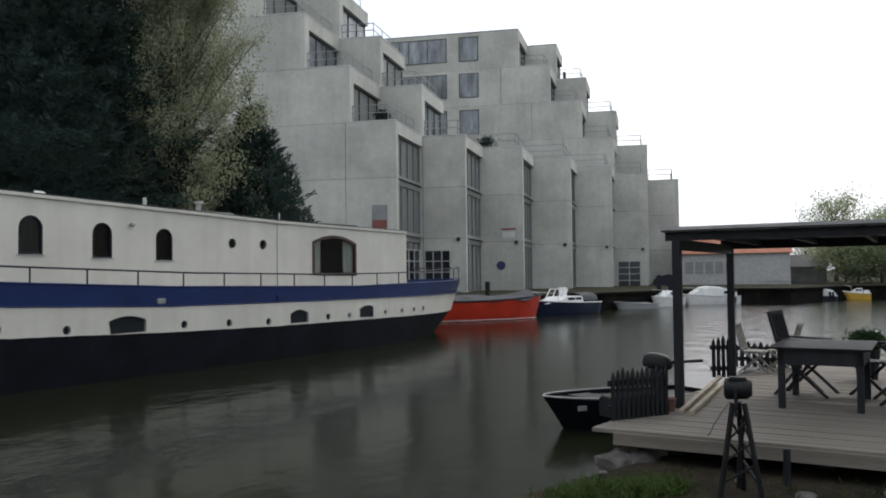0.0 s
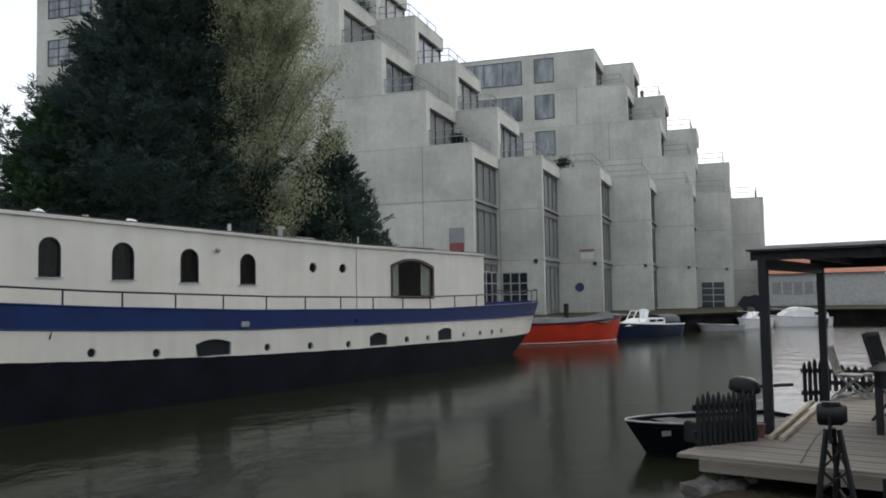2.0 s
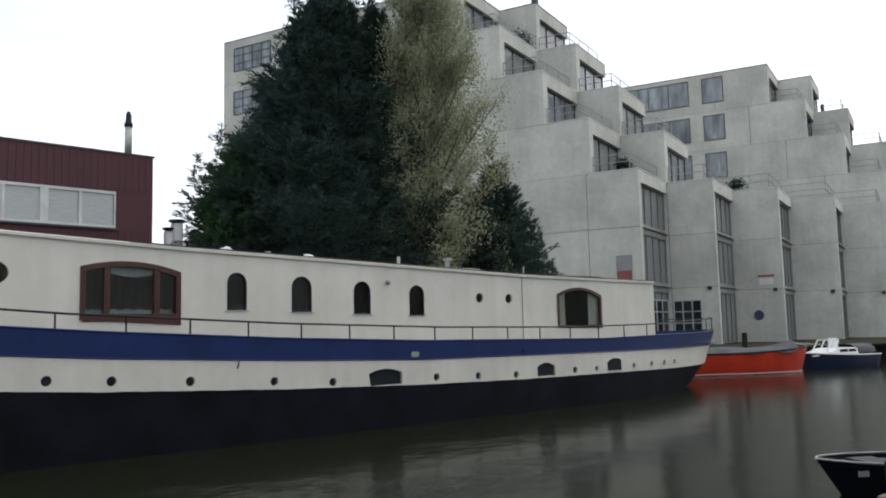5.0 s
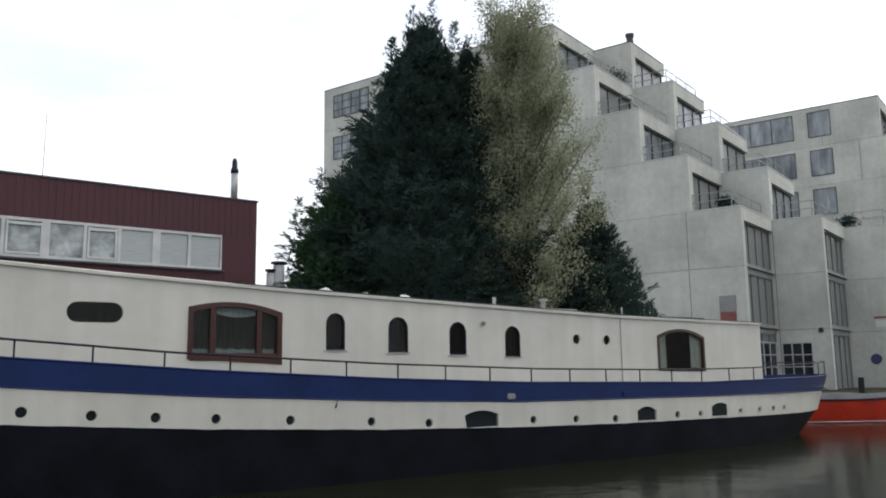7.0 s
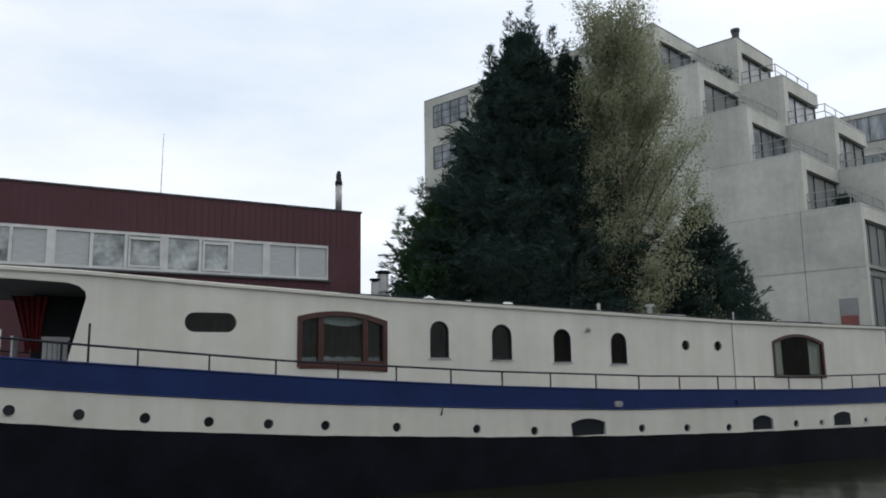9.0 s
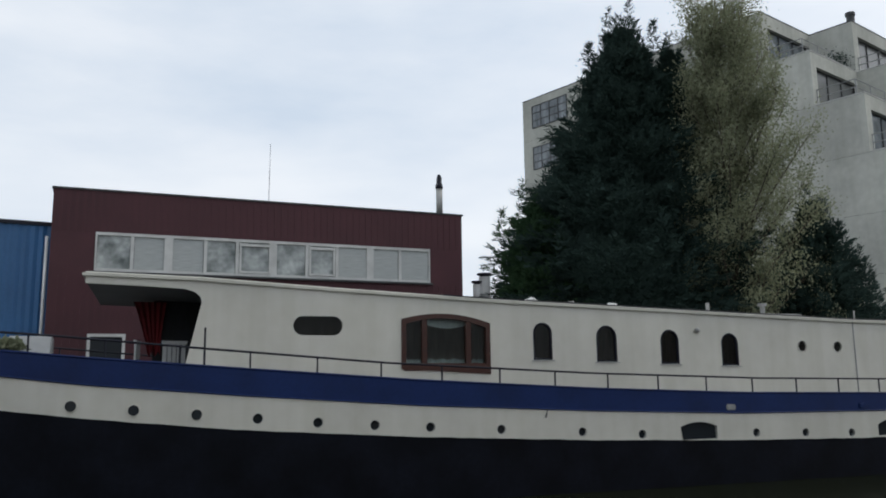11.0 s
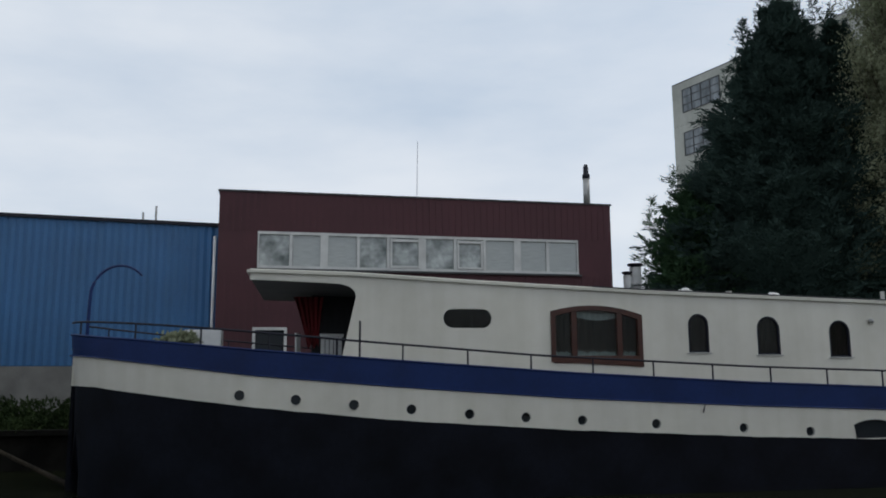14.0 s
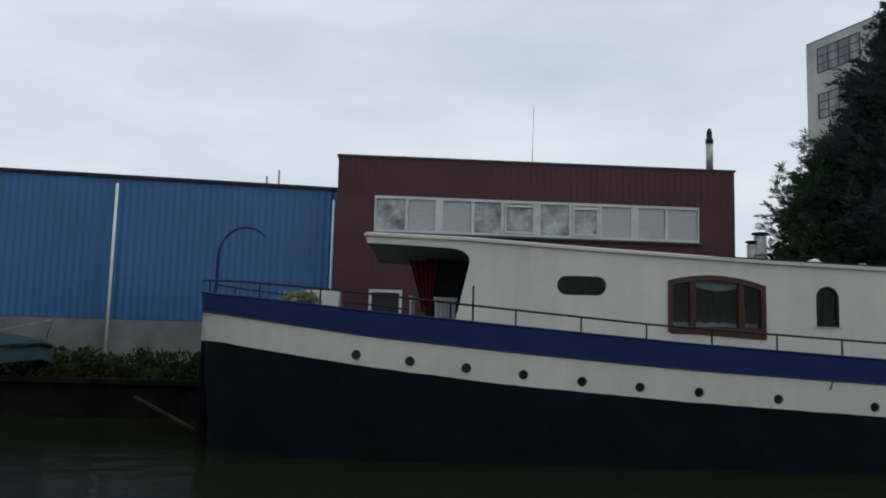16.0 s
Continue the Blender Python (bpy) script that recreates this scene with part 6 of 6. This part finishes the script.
# spotlight on a lattice tripod
stand = thing("spotlight", "black spotlight on a dark lattice tripod stand", "spotlight", pose(0.65, 6.95, 0.22, 0, 0, -8) @ Matrix.Diagonal((0.86, 0.86, 1.045, 1)))
bm = B()
tube(bm, [(-0.125, 0.02, 0.80), (-0.11, 0.02, 0.80), (0.07, 0, 0.81), (0.12, 0, 0.81)], [0.062, 0.082, 0.082, 0.055], 16)
part("lamp_housing", bm, M_RUBBER, stand, "black lamp housing", smooth=True)
bm = B()
tube(bm, [(-0.128, 0.02, 0.80), (-0.126, 0.02, 0.80)], 0.058, 16)
part("lens", bm, M_GLASS_SKY, stand, "round glass lens")
bm = B()
box(bm, -0.09, 0.08, -0.06, 0.06, 0.862, 0.895, 0.012)
part("top_box", bm, M_RUBBER, stand)
bm = B()
for a, b in (((-0.02, -0.12, 0.62), (-0.02, -0.12, 0.82)), ((-0.02, 0.12, 0.62), (-0.02, 0.12, 0.82)), ((-0.02, -0.12, 0.62), (-0.02, 0.12, 0.62))):
    bar(bm, a, b, 0.025)
part("bracket", bm, M_RUBBER, stand)
feet = [(-0.17, -0.12), (0.19, -0.10), (0.02, 0.20)]
tops = [(-0.05, -0.04), (0.05, -0.04), (0.0, 0.05)]
for (fx, fy), (gx, gy) in zip(feet, tops):
    bm = B()
    bar(bm, (fx, fy, 0), (gx, gy, 0.70), 0.045, 0.03)
    part("leg", bm, M_RUBBER, stand)
for h in (0.10, 0.26, 0.42):
    for k in range(3):
        p = [tuple(np.array(feet[j % 3]) * (1 - h / 0.7) + np.array(tops[j % 3]) * h / 0.7) for j in (k, k + 1)]
        q = [tuple(np.array(feet[j % 3]) * (1 - (h + 0.15) / 0.7) + np.array(tops[j % 3]) * (h + 0.15) / 0.7) for j in (k, k + 1)]
        bm = B()
        bar(bm, (*p[0], h), (*q[1], h + 0.15), 0.016)
        part("brace", bm, M_RUBBER, stand)
bm = B()
tube(bm, [(0.05, 0.02, 0.60), (0.0, 0.0, 0.35), (-0.02, 0.02, 0.05)], 0.02, 8)
part("centre_column", bm, M_RUBBER, stand)
bm = B()
tube(bm, [(0.84, 9.96, 0.506), (0.7, 9.27, 0.506), (0.56, 8.48, 0.506), (0.47, 7.89, 0.506)], 0.005, 5)
solid("cable", bm, M_RUBBER, "thin dark cable lying on the deck", "cable")

# short stake and stones at the water's edge
bm = B()
tube(bm, [(0, 0, -0.3), (0, 0, 0.30), (0.0, 0, 0.31)], [0.03, 0.03, 0.026], 9)
solid("stake", bm, M_DARKWOOD, "short dark wooden stake in the bank", "stake", pose(1.05, 7.30, 0.22))


def stone(x, y, z, r, seed):
    bm = B()
    bmesh.ops.create_icosphere(bm, subdivisions=2, radius=r)
    for v in bm.verts:
        k = 1 + 0.35 * noise.noise(v.co * (1.2 / r) + Vector((seed * 3.1, 0, 0)))
        v.co = Vector((v.co.x * k * 1.2, v.co.y * k, v.co.z * k * 0.65))
    solid("stone", bm, M_STONE, "rough grey stone at the water's edge", "stone", pose(x, y, z, 0, 0, seed * 40), "stones on the bank")


stone(-0.33, 8.05, 0.18, 0.20, 1)
stone(-0.12, 8.12, 0.20, 0.16, 2)
random.seed(7)
for k in range(18):
    stone(random.uniform(-0.6, 2.4), random.uniform(6.2, 7.6), 0.23, random.uniform(0.025, 0.08), k + 3)


# grass at the near bank and weeds along the blue shed
def grass(name, spots, n, h, label, seed, mat=M_GRASS, z=0.22, lift=0.0):
    rng = np.random.default_rng(seed)
    pick = rng.integers(0, len(spots), n)
    sp = np.array(spots)
    c = np.concatenate([sp[pick, :2] + rng.normal(0, 1, (n, 2)) * sp[pick, 2:3], np.full((n, 1), z)], 1)
    d = rng.normal(0, 0.45, (n, 3)) + np.array([0, 0, 1.0])
    if lift:
        c[:, 2] += rng.uniform(0, 1, n) ** 1.6 * lift * (0.35 + 0.65 * np.sin(pick * 1.9) ** 2)
        d += rng.normal(0, 0.7, (n, 3))
    ob = leaf_cloud(name, c, d, h, h * (0.13 if not lift else 0.4), mat, None, label, rng, bend=0.8)
    return tagged(ob, label, "grass", kind="stuff")


grass("grass", [(-0.42, 6.75, 0.13), (-0.15, 6.88, 0.13), (0.05, 6.98, 0.10), (-0.6, 6.5, 0.15)], 2600, 0.10, "tufts of green grass on the near bank", 51)
grass("grass", [(0.9, 6.7, 0.35), (1.5, 6.9, 0.4), (0.2, 7.4, 0.25), (2.2, 6.8, 0.4)], 420, 0.07, "thin grass and weeds below the deck", 52)
spots = []
for k in range(60):
    v = from_boat(-4.6 - k * 0.22, 21.0 + 1.9 * ((k * 37) % 10) / 10)
    spots.append((v.x, v.y, 0.10 + 0.22 * ((k * 13) % 7) / 7))
grass("weeds", spots, 26000, 0.13, "green weeds on the bank below the blue shed", 53, M_WEED, z=0.86, lift=0.75)

# ---- black dinghy with an outboard motor beside the deck ----
m, L = place((0.55, 12.15), (-1.36, 10.40))
dinghy = thing("dinghy", "small black dinghy with a pale rim moored at the deck", "boat", m)
small_hull(dinghy, L, 1.05, 0.36, 0.45, M_BLACK, M_STEELGREY, floor=M_RUBBER, rim_r=0.014, rake=0.42)
bm = B()
box(bm, L * 0.62, L * 0.76, -0.34, 0.34, 0.35, 0.38, 0.01)
part("thwart", bm, M_DARKWOOD, dinghy)
bm = B()
box(bm, L * 0.84, L * 0.89, 0.335, 0.35, 0.28, 0.34)
part("name_plate", bm, M_SIGNGREY, dinghy, "small pale plate")
motor = thing("outboard_motor", "black outboard motor on the stern of the dinghy", "outboard motor", Matrix.Translation((0.05, 11.95, 0.02)) @ pose(0, 0, 0, 0, 0, 168))
bm = B()
bmesh.ops.create_uvsphere(bm, u_segments=20, v_segments=14, radius=1)
for v in bm.verts:
    x, y, z = (math.copysign(abs(c) ** 0.62, c) for c in v.co)
    v.co = (0.20 * x * (1 - 0.12 * z), 0.125 * y * (1 - 0.12 * z), 0.725 + 0.115 * z + 0.02 * x)
part("cowling", bm, M_RUBBER, motor, "rounded black cowling", smooth=True)
bm = B()
box(bm, -0.10, 0.10, -0.07, 0.07, -0.3, 0.66, 0.02)
part("leg", bm, M_RUBBER, motor)
bm = B()
tube(bm, [(-0.20, 0, 0.72), (-0.62, 0.02, 0.76)], 0.022, 8)
part("tiller", bm, M_RUBBER, motor)

# ---- small things on the roofs and terraces of the concrete building ----
bm = B()
xr, yr = X1 - 3 * CA - 0.55, Y1 + CB + 0.9
tube(bm, [(xr, yr, 23.85), (xr, yr, 24.75)], 0.24, 12)
tube(bm, [(xr, yr, 24.75), (xr, yr, 24.95)], 0.30, 12)
solid("roof_chimney", bm, M_FRAME, "short dark chimney on the concrete roof", "chimney")
bm = B()
xr, yr = X1 + 2.25 * CA, Y1 + 6 * CB + 0.8
tube(bm, [(xr, yr, LEVELS[6] - 0.4), (xr, yr, LEVELS[6] + 0.45)], 0.16, 10)
solid("roof_vent", bm, M_FRAME, "short dark vent pipe on a terrace", "vent")


def terrace_shrub(x, y, z, r, seed, label):
    sh = thing("terrace_shrub", label, "plant", pose(x, y, z), group="shrubs on the terraces")
    g = np.random.default_rng(seed)
    bm = B()
    tube(bm, [(0, 0, -0.02), (0, 0, 0.3)], [r * 0.35, r * 0.45], 10)
    part("pot", bm, M_SIGNGREY, sh)
    n = 900
    c = g.normal(0, 1, (n, 3)) * np.array([r * 0.55, r * 0.55, r * 0.4]) + np.array([0, 0, 0.3 + r * 0.5])
    leaf_cloud("foliage", c, g.normal(0, 1, (n, 3)) + np.array([0, 0, 0.5]), 0.16, 0.07, M_CONIFER, sh, "dull green leaves", g)


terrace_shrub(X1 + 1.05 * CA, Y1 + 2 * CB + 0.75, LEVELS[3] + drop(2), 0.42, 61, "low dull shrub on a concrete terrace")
terrace_shrub(X1 - 0.4 * CA, Y1 + 0.9, LEVELS[3], 0.35, 62, "small shrub behind the terrace rail")
terrace_shrub(X1 - 3.75 * CA, Y1 + CB + 0.6, LEVELS[6], 0.75, 63, "large shrub on an upper concrete terrace")
terrace_shrub(X1 - 3.4 * CA, Y1 + CB - 0.8, LEVELS[6], 0.8, 64, "large shrub on an upper concrete terrace")

# ---- plain dark ornament on the front post of the pergola ----
orn = thing("ornament", "plain dark cut-out ornament fixed to the pergola post", "ornament", DECK)
bm = B()
prism(bm, [(-0.24, 1.87), (-0.20, 1.845), (-0.17, 1.80), (-0.14, 1.80), (-0.13, 1.85), (-0.06, 1.84), (-0.05, 1.79), (0.0, 1.79), (0.0, 1.96), (-0.05, 1.975), (-0.12, 1.955), (-0.17, 1.965), (-0.20, 1.925)], lambda u, v, d: (px0 - 0.046 + u, py0 + d, v), 0.015)
part("plate", bm, M_DARKSTEEL, orn)
bm = B()
tube(bm, [(px0 - 0.05, py0, 2.03), (px0 - 0.10, py0, 2.07), (px0 - 0.17, py0, 2.08)], 0.006, 5)
part("wire", bm, M_STEELGREY, orn)
